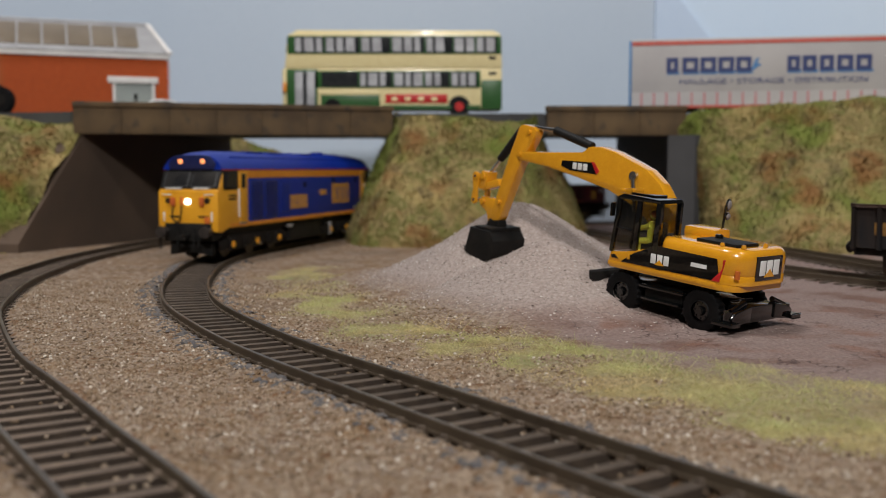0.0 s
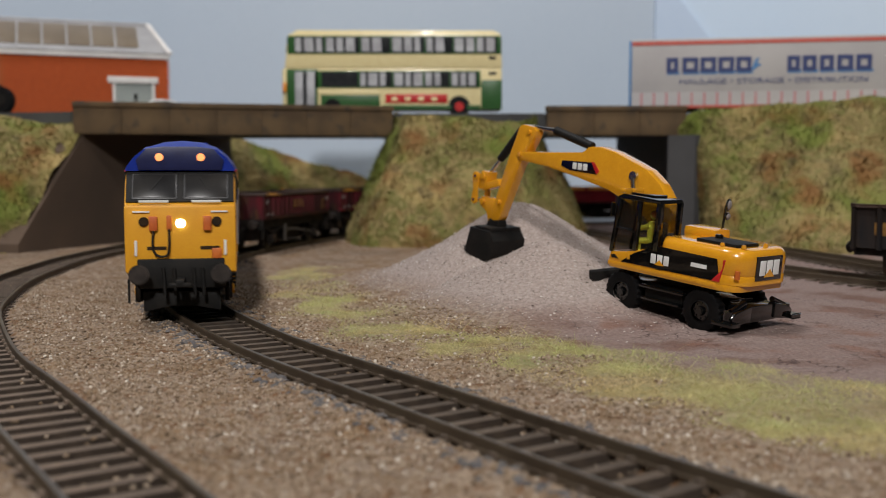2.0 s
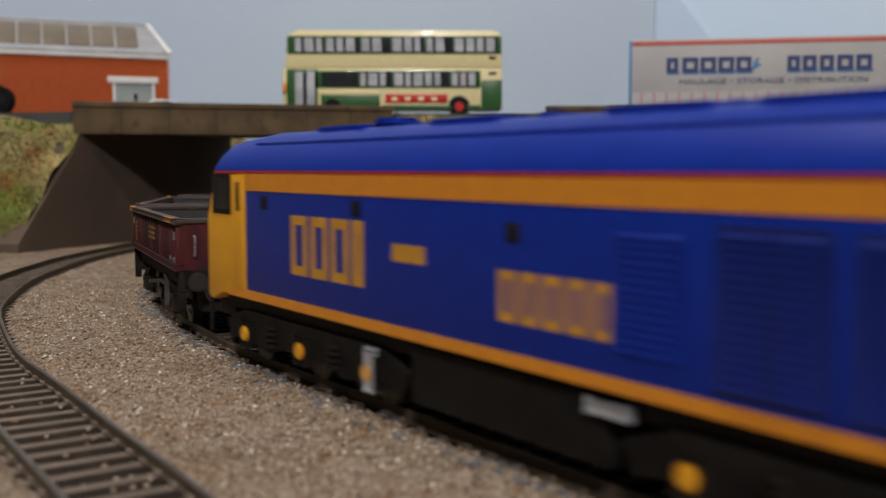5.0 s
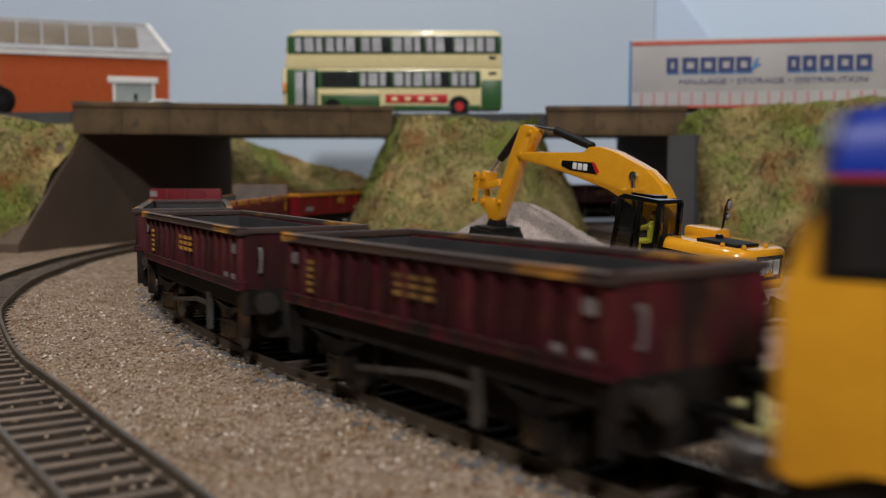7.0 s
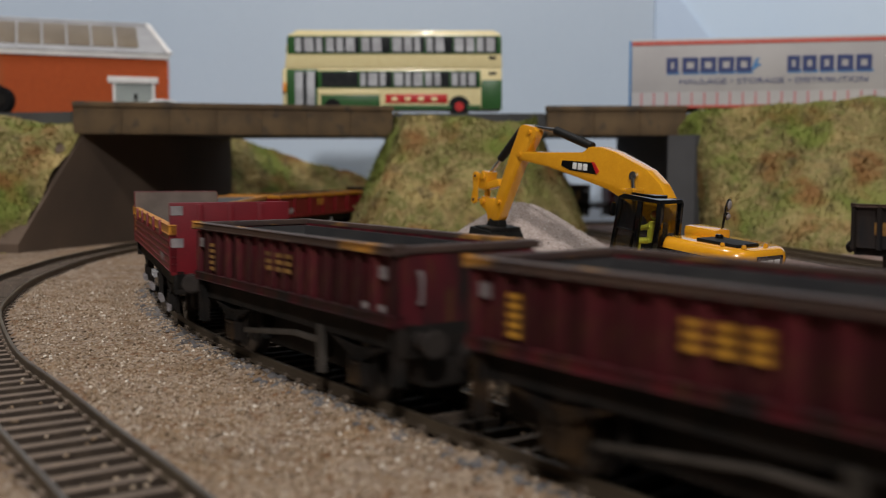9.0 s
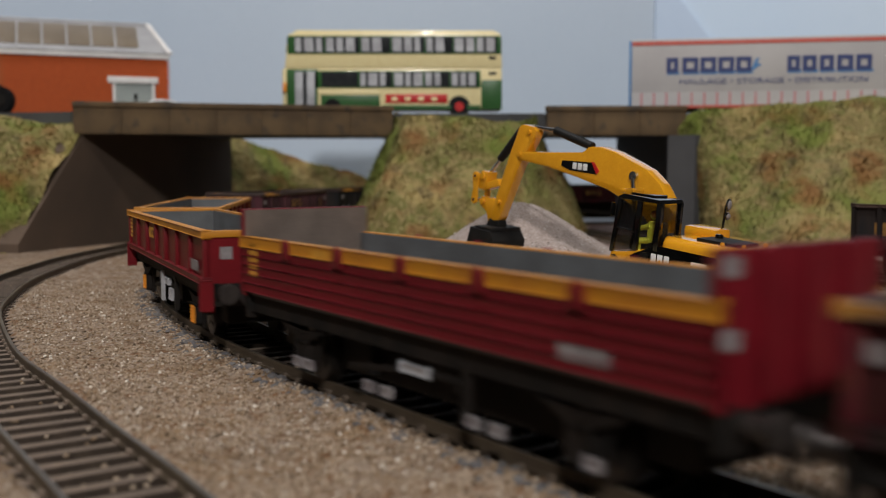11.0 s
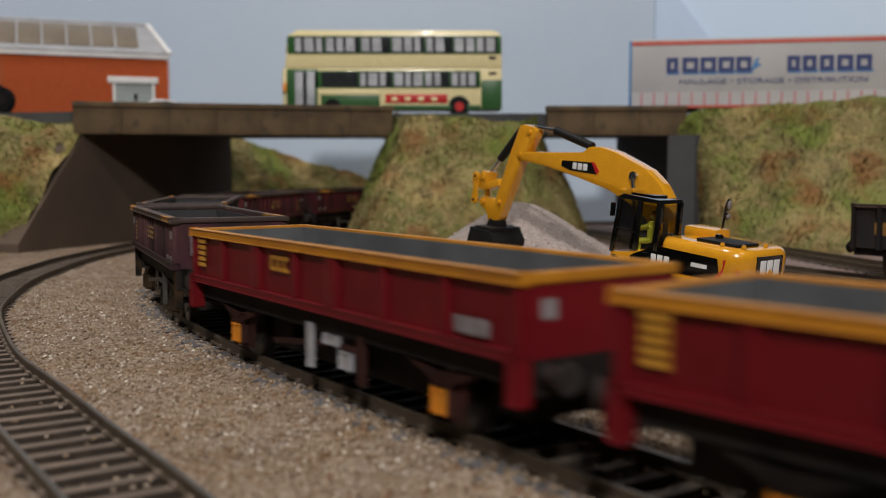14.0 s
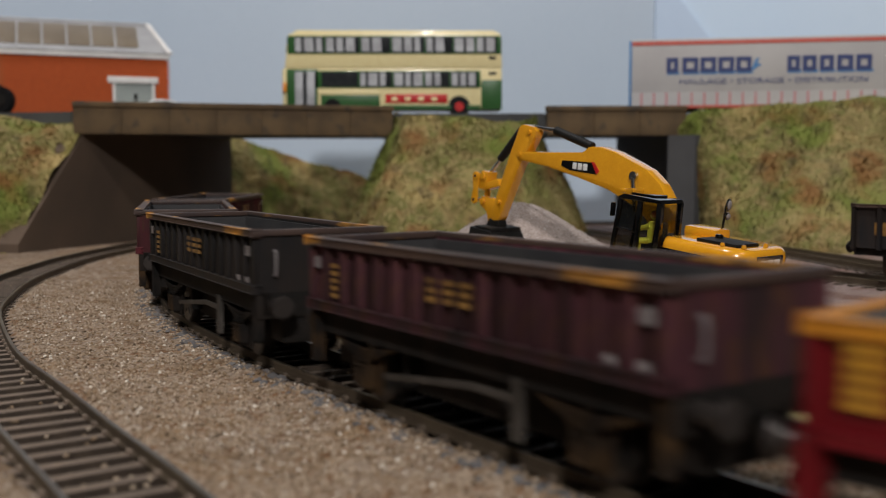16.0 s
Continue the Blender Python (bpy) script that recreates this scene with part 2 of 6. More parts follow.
TURF = [(9.0, (0.30, 0.24, 0.10), 0.50), (28.0, (0.42, 0.31, 0.125), 0.51), (24.0, (0.125, 0.17, 0.018), 0.47), (36.0, (0.20, 0.072, 0.017), 0.53), (85.0, (0.045, 0.030, 0.011), 0.57)]
M["hill_base"] = island_paint("scenic_grass_mat", [(0.16, 0.12, 0.04), (0.26, 0.20, 0.08), (0.13, 0.13, 0.03), (0.34, 0.27, 0.12)], patches=TURF, soft=140.0)
M["grass_fibre"] = island_paint("static_grass_fibre", [(0.15, 0.12, 0.04), (0.27, 0.21, 0.08), (0.12, 0.13, 0.03), (0.36, 0.30, 0.13), (0.18, 0.17, 0.045), (0.07, 0.045, 0.018)], patches=TURF)


def ground_material():
    """Earth of the layout: tan ballast grit, mauve yard, green verge and spoil, by soft-edged patches in plan."""
    m, n, l, p = nodes_of("layout_ground")
    at = n.new("ShaderNodeAttribute")
    at.attribute_name = "soil"
    tc = n.new("ShaderNodeTexCoord")
    sep = n.new("ShaderNodeSeparateColor")
    l.new(at.outputs["Color"], sep.inputs[0])

    def noise_tex(scale, detail=6):
        t = n.new("ShaderNodeTexNoise")
        t.inputs["Scale"].default_value, t.inputs["Detail"].default_value = scale, detail
        l.new(tc.outputs["Object"], t.inputs["Vector"])
        return t

    def ramp(src, a, b, lo=0.35, hi=0.65):
        r = n.new("ShaderNodeValToRGB")
        r.color_ramp.elements[0].position, r.color_ramp.elements[1].position = lo, hi
        r.color_ramp.elements[0].color, r.color_ramp.elements[1].color = (*a, 1), (*b, 1)
        l.new(src, r.inputs[0])
        return r.outputs[0]

    def mix(f, a, b):
        x = n.new("ShaderNodeMixRGB")
        l.new(f, x.inputs[0]); l.new(a, x.inputs[1]); l.new(b, x.inputs[2])
        return x.outputs[0]

    grain, patch, fine = noise_tex(900), noise_tex(45), noise_tex(2600, 3)
    tan_c = mix(patch.outputs["Fac"], ramp(grain.outputs["Fac"], (0.16, 0.108, 0.068), (0.33, 0.235, 0.155)), ramp(grain.outputs["Fac"], (0.19, 0.14, 0.10), (0.37, 0.29, 0.22)))
    yard = mix(patch.outputs["Fac"], ramp(grain.outputs["Fac"], (0.19, 0.12, 0.10), (0.27, 0.185, 0.16)), ramp(grain.outputs["Fac"], (0.22, 0.165, 0.15), (0.29, 0.23, 0.21)))
    green = mix(patch.outputs["Fac"], ramp(grain.outputs["Fac"], (0.22, 0.22, 0.065), (0.40, 0.36, 0.15)), ramp(grain.outputs["Fac"], (0.42, 0.32, 0.15), (0.27, 0.27, 0.09)))
    spoil = mix(patch.outputs["Fac"], ramp(grain.outputs["Fac"], (0.27, 0.21, 0.185), (0.40, 0.33, 0.30)), ramp(grain.outputs["Fac"], (0.31, 0.255, 0.225), (0.42, 0.36, 0.325)))
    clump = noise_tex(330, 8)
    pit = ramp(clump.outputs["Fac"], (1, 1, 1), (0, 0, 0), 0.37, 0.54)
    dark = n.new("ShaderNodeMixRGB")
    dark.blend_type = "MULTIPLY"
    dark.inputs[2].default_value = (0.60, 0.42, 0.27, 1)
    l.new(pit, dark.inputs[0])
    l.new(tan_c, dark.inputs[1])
    pale = ramp(noise_tex(420, 8).outputs["Fac"], (0, 0, 0), (1, 1, 1), 0.57, 0.66)
    lite = n.new("ShaderNodeMixRGB")
    lite.inputs[2].default_value = (0.34, 0.27, 0.21, 1)
    l.new(pale, lite.inputs[0])
    l.new(dark.outputs[0], lite.inputs[1])
    tan_c = lite.outputs[0]
    stain = n.new("ShaderNodeMixRGB")
    stain.blend_type = "MULTIPLY"
    stain.inputs[2].default_value = (0.86, 0.75, 0.58, 1)
    l.new(ramp(noise_tex(75, 9).outputs["Fac"], (0, 0, 0), (1, 1, 1), 0.50, 0.66), stain.inputs[0])
    l.new(tan_c, stain.inputs[1])
    grey = n.new("ShaderNodeMixRGB")
    grey.blend_type = "MULTIPLY"
    grey.inputs[2].default_value = (0.80, 0.81, 0.84, 1)
    l.new(ramp(noise_tex(24, 7).outputs["Fac"], (0, 0, 0), (1, 1, 1), 0.52, 0.68), grey.inputs[0])
    l.new(stain.outputs[0], grey.inputs[1])
    tan_c = grey.outputs[0]
    ydark = n.new("ShaderNodeMixRGB")
    ydark.blend_type = "MULTIPLY"
    ydark.inputs[2].default_value = (0.7, 0.56, 0.50, 1)
    l.new(ramp(noise_tex(38, 8).outputs["Fac"], (0, 0, 0), (1, 1, 1), 0.5, 0.62), ydark.inputs[0])
    l.new(yard, ydark.inputs[1])
    yard = ydark.outputs[0]
    crack = n.new("ShaderNodeTexVoronoi")
    crack.feature = "DISTANCE_TO_EDGE"
    crack.inputs["Scale"].default_value = 62
    warp = n.new("ShaderNodeMixRGB")
    warp.blend_type = "ADD"
    warp.inputs[0].default_value = 0.02
    l.new(tc.outputs["Object"], warp.inputs[1])
    l.new(noise_tex(120, 4).outputs["Color"], warp.inputs[2])
    l.new(warp.outputs[0], crack.inputs["Vector"])
    line_ = ramp(crack.outputs["Distance"], (1, 1, 1), (0, 0, 0), 0.0, 0.035)
    part_ = n.new("ShaderNodeMath")
    part_.operation = "MULTIPLY"
    l.new(line_, part_.inputs[0])
    l.new(ramp(noise_tex(30, 3).outputs["Fac"], (0, 0, 0), (1, 1, 1), 0.48, 0.60), part_.inputs[1])
    ycrack = n.new("ShaderNodeMixRGB")
    ycrack.inputs[2].default_value = (0.06, 0.035, 0.03, 1)
    l.new(part_.outputs[0], ycrack.inputs[0])
    l.new(yard, ycrack.inputs[1])
    rust = n.new("ShaderNodeMixRGB")
    rust.inputs[2].default_value = (0.21, 0.095, 0.06, 1)
    l.new(ramp(noise_tex(48, 6).outputs["Fac"], (0, 0, 0), (0.7, 0.7, 0.7), 0.56, 0.70), rust.inputs[0])
    l.new(ycrack.outputs[0], rust.inputs[1])
    yard = rust.outputs[0]
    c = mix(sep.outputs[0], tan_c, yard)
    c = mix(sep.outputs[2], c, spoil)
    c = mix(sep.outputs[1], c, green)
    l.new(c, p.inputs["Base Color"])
    p.inputs["Roughness"].default_value = 0.92
    b1 = n.new("ShaderNodeBump")
    b1.inputs["Strength"].default_value, b1.inputs["Distance"].default_value = 0.9, 0.0009
    l.new(grain.outputs["Fac"], b1.inputs["Height"])
    b2 = n.new("ShaderNodeBump")
    b2.inputs["Strength"].default_value, b2.inputs["Distance"].default_value = 0.6, 0.0004
    l.new(fine.outputs["Fac"], b2.inputs["Height"])
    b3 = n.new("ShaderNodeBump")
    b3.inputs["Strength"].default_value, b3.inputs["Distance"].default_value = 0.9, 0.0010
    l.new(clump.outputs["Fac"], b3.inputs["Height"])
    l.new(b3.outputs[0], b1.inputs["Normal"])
    l.new(b1.outputs[0], b2.inputs["Normal"])
    l.new(b2.outputs[0], p.inputs["Normal"])
    return m


M["ground"] = ground_material()


# ---- mesh helpers, all in millimetres ----
def bm_new():
    return bmesh.new()


def box(bm, x0, x1, y0, y1, z0, z1, bev=0.0, m=None):
    r = bmesh.ops.create_cube(bm, size=1.0)
    vs = r["verts"]
    for v in vs:
        v.co = Vector(((x0 + x1) / 2 + v.co.x * (x1 - x0), (y0 + y1) / 2 + v.co.y * (y1 - y0), (z0 + z1) / 2 + v.co.z * (z1 - z0)))
    if m:
        for v in vs:
            v.co = m @ v.co
    if bev:
        es = list({e for v in vs for e in v.link_edges})
        bmesh.ops.bevel(bm, geom=es, offset=bev, segments=2, affect="EDGES", profile=0.6)
    return bm


def cyl(bm, a, b, r, r2=None, seg=16, bev=0.0):
    a, b = Vector(a), Vector(b)
    d = b - a
    q = d.to_track_quat("Z", "Y").to_matrix().to_4x4()
    g = bmesh.ops.create_cone(bm, cap_ends=True, segments=seg, radius1=r, radius2=r if r2 is None else r2, depth=d.length, matrix=Matrix.Translation((a + b) / 2) @ q)
    if bev:
        es = [e for e in {e for v in g["verts"] for e in v.link_edges} if e.calc_face_angle(0) > 1.0]
        bmesh.ops.bevel(bm, geom=es, offset=bev, segments=2, affect="EDGES")
    return bm


def prism(bm, pts, lo, hi, axis="y", bev=0.0, m=None):
    """A polygon pulled along an axis. axis y: points are x, z; axis x: points are y, z; axis z: points are x, y."""
    def place(u, w, k):
        return {"y": (u, k, w), "x": (k, u, w), "z": (u, w, k)}[axis]
    a = [bm.verts.new(place(u, w, lo)) for u, w in pts]
    b = [bm.verts.new(place(u, w, hi)) for u, w in pts]
    fs = [bm.faces.new(a), bm.faces.new(b[::-1])]
    k = len(pts)
    for i in range(k):
        fs.append(bm.faces.new((a[i], b[i], b[(i + 1) % k], a[(i + 1) % k])))
    bmesh.ops.recalc_face_normals(bm, faces=fs)
    if m:
        for v in a + b:
            v.co = m @ v.co
    if bev:
        bmesh.ops.bevel(bm, geom=list({e for f in fs for e in f.edges}), offset=bev, segments=2, affect="EDGES", profile=0.6)
    return bm


def loft(bm, rings, close=True, caps=True):
    """Skin through rings of equal point counts."""
    vs = [[bm.verts.new(q) for q in r] for r in rings]
    k = len(rings[0])
    fs = []
    for a, b in zip(vs, vs[1:]):
        for i in range(k if close else k - 1):
            fs.append(bm.faces.new((a[i], a[(i + 1) % k], b[(i + 1) % k], b[i])))
    if caps:
        fs += [bm.faces.new(vs[0][::-1]), bm.faces.new(vs[-1])]
    bmesh.ops.recalc_face_normals(bm, faces=fs)
    return bm


def ring_mark(bm, x0, x1, z0, z1, t, ya, yb):
    """A plain upright frame of stroke t between ya and yb, in one piece."""
    loops = []
    for y in (ya, yb):
        for k in (0, t):
            loops.append([bm.verts.new(q) for q in ((x0 + k, y, z0 + k), (x1 - k, y, z0 + k), (x1 - k, y, z1 - k), (x0 + k, y, z1 - k))])
    fs = []
    for a, b in ((0, 1), (1, 3), (3, 2), (2, 0)):
        for i in range(4):
            j = (i + 1) % 4
            fs.append(bm.faces.new((loops[a][i], loops[a][j], loops[b][j], loops[b][i])))
    bmesh.ops.recalc_face_normals(bm, faces=fs)
    return bm


def finish(bm, name, mat, smooth=35):
    bm.transform(Matrix.Scale(MM, 4))
    me = bpy.data.meshes.new(name)
    bm.to_mesh(me)
    bm.free()
    me.materials.append(M[mat])
    if smooth:
        me.shade_smooth()
        me.set_sharp_from_angle(angle=radians(smooth))
    return me


def part(name, bm, mat, parent, label="", smooth=35):
    ob = new(name, finish(bm, name, mat, smooth))
    ob.parent = parent
    if label:
        tagged(ob, label)
    return ob


def share(name, mesh, parent, m):
    """Another object on the same mesh, a piece of its parent."""
    ob = new(name, mesh)
    ob.parent = parent
    ob.matrix_basis = m
    return ob


def thing(name, label, category, group="", m=None):
    ob = new(name)
    ob.empty_display_size = 0.005
    tagged(ob, label, category, group)
    if m:
        ob.matrix_basis = m
    return ob


def solid(name, bm, mat, label, category="", kind="", group="", smooth=35):
    return tagged(new(name, finish(bm, name, mat, smooth)), label, category, group, kind)


def mmpose(x, y, z, rx=0, ry=0, rz=0):
    return pose(x * MM, y * MM, z * MM, rx, ry, rz)


# ---- track lines in plan ----
def spline(points, per=24):
    p = np.array(points, float)
    p = np.vstack([2 * p[0] - p[1], p, 2 * p[-1] - p[-2]])
    out = []
    for i in range(1, len(p) - 2):
        a, b, c, d = p[i - 1:i + 3]
        for u in np.linspace(0, 1, per, endpoint=False):
            out.append(0.5 * (2 * b + (c - a) * u + (2 * a - 5 * b + 4 * c - d) * u * u + (3 * b - a - 3 * c + d) * u ** 3))
    out.append(p[-2])
    return np.array(out)


class Line:
    def __init__(self, points):
        self.p = spline(points)
        self.s = np.r_[0, np.cumsum(np.hypot(*np.diff(self.p, axis=0).T))]
        self.length = self.s[-1]

    def at(self, s):
        return Vector((np.interp(s, self.s, self.p[:, 0]), np.interp(s, self.s, self.p[:, 1]), 0))

    def way(self, s):
        d = self.at(s + 2) - self.at(s - 2)
        return d.normalized()


MAIN = Line([(1900, 825), (900, 825), (420, 825), (260, 825), (160, 824), (85, 812), (30, 786), (-18, 747), (-52, 700), (-77, 645), (-94, 595), (-105, 550), (-111, 510), (-111, 470), (-107, 432), (-98.7, 384), (-84, 333), (-63, 287), (-39, 244),
             (-7, 196.5), (29, 144), (57, 105), (83, 73), (112, 43), (145, 15), (190, -15)])
LEFT = Line([(-60, 800), (-110, 745), (-145, 690), (-166, 630), (-177, 577), (-181.5, 520), (-181, 477), (-172, 400), (-154.5, 333), (-140.5, 296), (-118, 250.5), (-104, 226), (-87, 201), (-64, 166), (-47, 141), (-38, 127), (-22, 102), (0, 66)])
SIDING = Line([(78, 810), (92, 745), (108, 680), (122, 600), (130, 540), (140, 480), (155, 436), (171.6, 407), (195, 366), (225, 320)])
SIDING_FAR = Line([(181, 566), (186, 548), (197, 487), (206, 440), (216, 400), (232, 350)])
GAUGE = 16.74


# ---- ground ----
import mathutils.kdtree


def tree_of(line):
    t = mathutils.kdtree.KDTree(len(line.p))
    for i, q in enumerate(line.p):
        t.insert((q[0], q[1], 0), i)
    t.balance()
    return t


TREES = {}


def off_track(x, y, line):
    if line not in TREES:
        TREES[line] = tree_of(line)
    return TREES[line].find((x, y, 0))[2]


def cone(x, y, cx, cy, h, r):
    d = math.hypot(x - cx, y - cy) / r
    d += 0.10 * noise.noise(Vector((x * 0.03, y * 0.03, cx)))
    if d >= 1.25:
        return 0.0
    k = max(0.0, 1 - d) if d > 0.12 else 0.88 + 0.12 * (1 - (d / 0.12) ** 2) * 0.5
    soft = math.exp(-max(0, d - 0.75) * 5) if d > 0.75 else 1
    return h * max(k, 0.25 * soft if d > 0.75 else 0)


def smooth(a, b, v):
    t = min(1, max(0, (v - a) / (b - a)))
    return t * t * (3 - 2 * t)


def verge(x, y):
    """How far a spot belongs to the grass verge between main line and yard."""
    xs = np.interp(y, [150, 170, 190, 214, 245, 278, 320, 415, 490], [84, 62, 45, 24, 0, -28, -46, -70, -74])
    wide = np.interp(y, [150, 170, 208, 245, 260, 280, 292, 361, 461, 490], [80, 75, 66, 70, 58, 45, 30, 24, 20, 8])
    n = noise.noise(Vector((x * 0.045, y * 0.045, 0))) * 15 + noise.noise(Vector((x * 0.2, y * 0.2, 5))) * 6
    return (0.55 + 0.75 * noise.noise(Vector((x * 0.06, y * 0.06, 7)))) * 1.15 * smooth(-8, 9, x + n - xs) * (1 - smooth(-7, 8, x + n - xs - wide)) * (1 - smooth(470, 500, y))


def height(x, y):
    z = -3.1
    a = cone(x, y, 31, 410, 34.5, 64)
    b = cone(x, y, 37, 346, 23, 50)
    c = cone(x, y, 2, 400, 8, 40)
    z += max(a, b, c) if max(a, b, c) > 0 else 0
    z += 0.9 * noise.noise(Vector((x * 0.02, y * 0.02, 3))) * smooth(-40, 60, x - np.interp(y, [100, 200, 300, 400], [60, 20, -40, -70]))
    z += 0.45 * noise.noise(Vector((x * 0.12, y * 0.12, 1)))
    z += 0.34 * noise.noise(Vector((x * 0.45, y * 0.45, 2)))
    if y < 430:
        z += 0.30 * noise.noise(Vector((x * 1.1, y * 1.1, 4)))
    for line in (MAIN, LEFT):
        d = off_track(x, y, line)
        if d < 22:
            z += 1.1 * smooth(9.6, 11.5, d) * (1 - smooth(14, 21, d)) - (1.9 + 1.2 * noise.noise(Vector((x * 0.16, y * 0.16, 8)))) * (1 - smooth(7.2, 9.2, d))
    return z


def soil(x, y):
    pile = max(cone(x, y, 31, 410, 34.5, 64) / 6, cone(x, y, 37, 346, 23, 50) / 6, cone(x, y, 2, 400, 8, 40) / 6)
    g = verge(x, y) * (0.75 + 0.5 * noise.noise(Vector((x * 0.07, y * 0.07, 9))))
    right = smooth(-10, 15, x - np.interp(y, [120, 190, 245, 300, 400, 520, 600], [110, 80, 45, 20, -20, 30, 90]))
    return (right, min(1, max(0, g)), min(1, max(0, pile - 0.1)), 1)


def make_ground():
    xs = np.r_[np.arange(-420, -200, 10), np.arange(-200, -90, 2.5), np.arange(-90, 130, 1.25), np.arange(130, 220, 2.5), np.arange(220, 481, 10)]
    ys = np.r_[np.arange(-60, 115, 8), np.arange(115, 340, 1.25), np.arange(340, 520, 2.5), np.arange(520, 881, 8)]
    verts, cols, faces = [], [], []
    for y in ys:
        for x in xs:
            verts.append((x * MM, y * MM, height(x, y) * MM))
            cols.append(soil(x, y))
    nx = len(xs)
    for j in range(len(ys) - 1):
        for i in range(nx - 1):
            k = j * nx + i
            faces.append((k, k + 1, k + 1 + nx, k + nx))
    me = bpy.data.meshes.new("ground")
    me.from_pydata(verts, [], faces)
    at = me.color_attributes.new("soil", "FLOAT_COLOR", "POINT")
    at.data.foreach_set("color", np.array(cols, dtype=np.float32).ravel())
    me.materials.append(M["ground"])
    me.shade_smooth()
    return tagged(new("ground", me), "tan ballast, mauve yard earth and spoil heaps of a model railway", "ground", kind="structure")


make_ground()


# ---- scattered fibres, grit and stones ----
def pieces(name, mat, spots, label, category, shape):
    """Many small solids joined into one object. shape: a list of vertices and faces for one piece."""
    base, tri = shape
    base = np.array(base, float)
    vs, fs = [], []
    for k, (x, y, z, sx, sy, sz, rz, tilt, az) in enumerate(spots):
        c, s = math.cos(rz), math.sin(rz)
        q = base * (sx, sy, sz)
        q = np.stack([q[:, 0] * c - q[:, 1] * s, q[:, 0] * s + q[:, 1] * c, q[:, 2]], 1)
        if tilt:
            q[:, 0] += q[:, 2] * math.tan(tilt) * math.cos(az)
            q[:, 1] += q[:, 2] * math.tan(tilt) * math.sin(az)
        vs.append(q + (x, y, z))
        fs += [tuple(i + k * len(base) for i in f) for f in tri]
    me = bpy.data.meshes.new(name)
    me.from_pydata((np.vstack(vs) * MM).tolist(), [], fs)
    me.materials.append(M[mat])
    return tagged(new(name, me), label, category, kind="stuff")


STONE = ([(1, 0.2, 0), (0.2, 1, 0.1), (-0.9, 0.3, 0), (-0.3, -1, 0.1), (0.5, -0.6, 0.5), (0.1, 0.2, 0.8), (-0.3, -0.1, 0.7), (0, 0, -0.6)],
         [(0, 1, 5), (1, 2, 6), (1, 6, 5), (2, 3, 6), (3, 4, 6), (4, 0, 5), (4, 5, 6), (0, 7, 1), (1, 7, 2), (2, 7, 3), (3, 7, 4), (4, 7, 0)])
BLADE = ([(-1, 0, 0), (1, 0, 0), (0, 0.9, 0), (0.0, 0.2, 1)], [(0, 1, 3), (1, 2, 3), (2, 0, 3)])
rng = random.Random(4)


def near_track(x, y, line, pad):
    return off_track(x, y, line) < pad


def scatter_grit():
    spots, dark, spoil_spots = [], [], []
    while len(spots) < 30000:
        y = 118 + 300 * rng.random() ** 1.6
        x = rng.uniform(-170, 90)
        if abs(x) > y * 0.5 + 10 or verge(x, y) > 0.6 or x > np.interp(y, [120, 245, 300, 420], [95, 40, 10, -50]):
            continue
        if (near_track(x, y, MAIN, 12) or near_track(x, y, LEFT, 12)) and rng.random() < 0.75:
            continue
        r = rng.choice((0.25, 0.3, 0.35, 0.4, 0.5, 0.62))
        spots.append((x, y, height(x, y), r, r * rng.uniform(0.8, 1), r * rng.uniform(0.9, 1.3), rng.uniform(0, 6.3), 0, 0))
    while len(dark) < 1700:
        s = rng.uniform(MAIN.length - 620, MAIN.length - 130)
        q, w = MAIN.at(s), MAIN.way(s)
        off = rng.choice((rng.gauss(-13.5, 1.8), rng.gauss(-13.5, 1.8), rng.gauss(13.5, 2), rng.uniform(-6, 6)))
        x, y = q.x - w.y * off, q.y + w.x * off
        r = rng.choice((0.5, 0.7, 0.9, 1.2, 1.5))
        dark.append((x, y, height(x, y) - 0.1, r, r * 0.8, r * 0.6, rng.uniform(0, 6.3), 0, 0))
    for _ in range(700):
        s = rng.uniform(LEFT.length - 430, LEFT.length - 60)
        q, w = LEFT.at(s), LEFT.way(s)
        off = rng.choice((rng.uniform(-6.5, 6.5), rng.gauss(-12, 2)))
        spots.append((q.x - w.y * off, q.y + w.x * off, rng.uniform(-4.4, -2.5), 0.6, 0.5, 0.5, rng.uniform(0, 6.3), 0, 0))
    for _ in range(1500):
        s = rng.uniform(MAIN.length - 620, MAIN.length - 130)
        q, w = MAIN.at(s), MAIN.way(s)
        off = rng.choice((rng.uniform(-7.4, 7.4), rng.gauss(-6.6, 0.8), rng.gauss(6.6, 0.8)))
        r = rng.choice((0.3, 0.45, 0.6))
        spots.append((q.x - w.y * off, q.y + w.x * off, rng.uniform(-4.6, -3.2), r, r * 0.8, r * 0.7, rng.uniform(0, 6.3), 0, 0))
    while len(spoil_spots) < 5000:
        x, y = rng.uniform(-35, 100), rng.uniform(270, 470)
        if soil(x, y)[2] < 0.2 and rng.random() < 0.8:
            continue
        r = rng.choice((0.2, 0.3, 0.3, 0.45))
        spoil_spots.append((x, y, height(x, y), r, r, r * 0.8, rng.uniform(0, 6.3), 0, 0))
    pieces("ballast_grit", "grit", spots, "loose tan and pale grit grains between the tracks", "gravel", STONE)
    pieces("ballast_stones", "dark_stone", dark, "dark grey ballast stones along the rails", "gravel", STONE)
    pieces("spoil_grains", "spoil_grit", spoil_spots, "pale mauve grains on the spoil heap", "gravel", STONE)


scatter_grit()


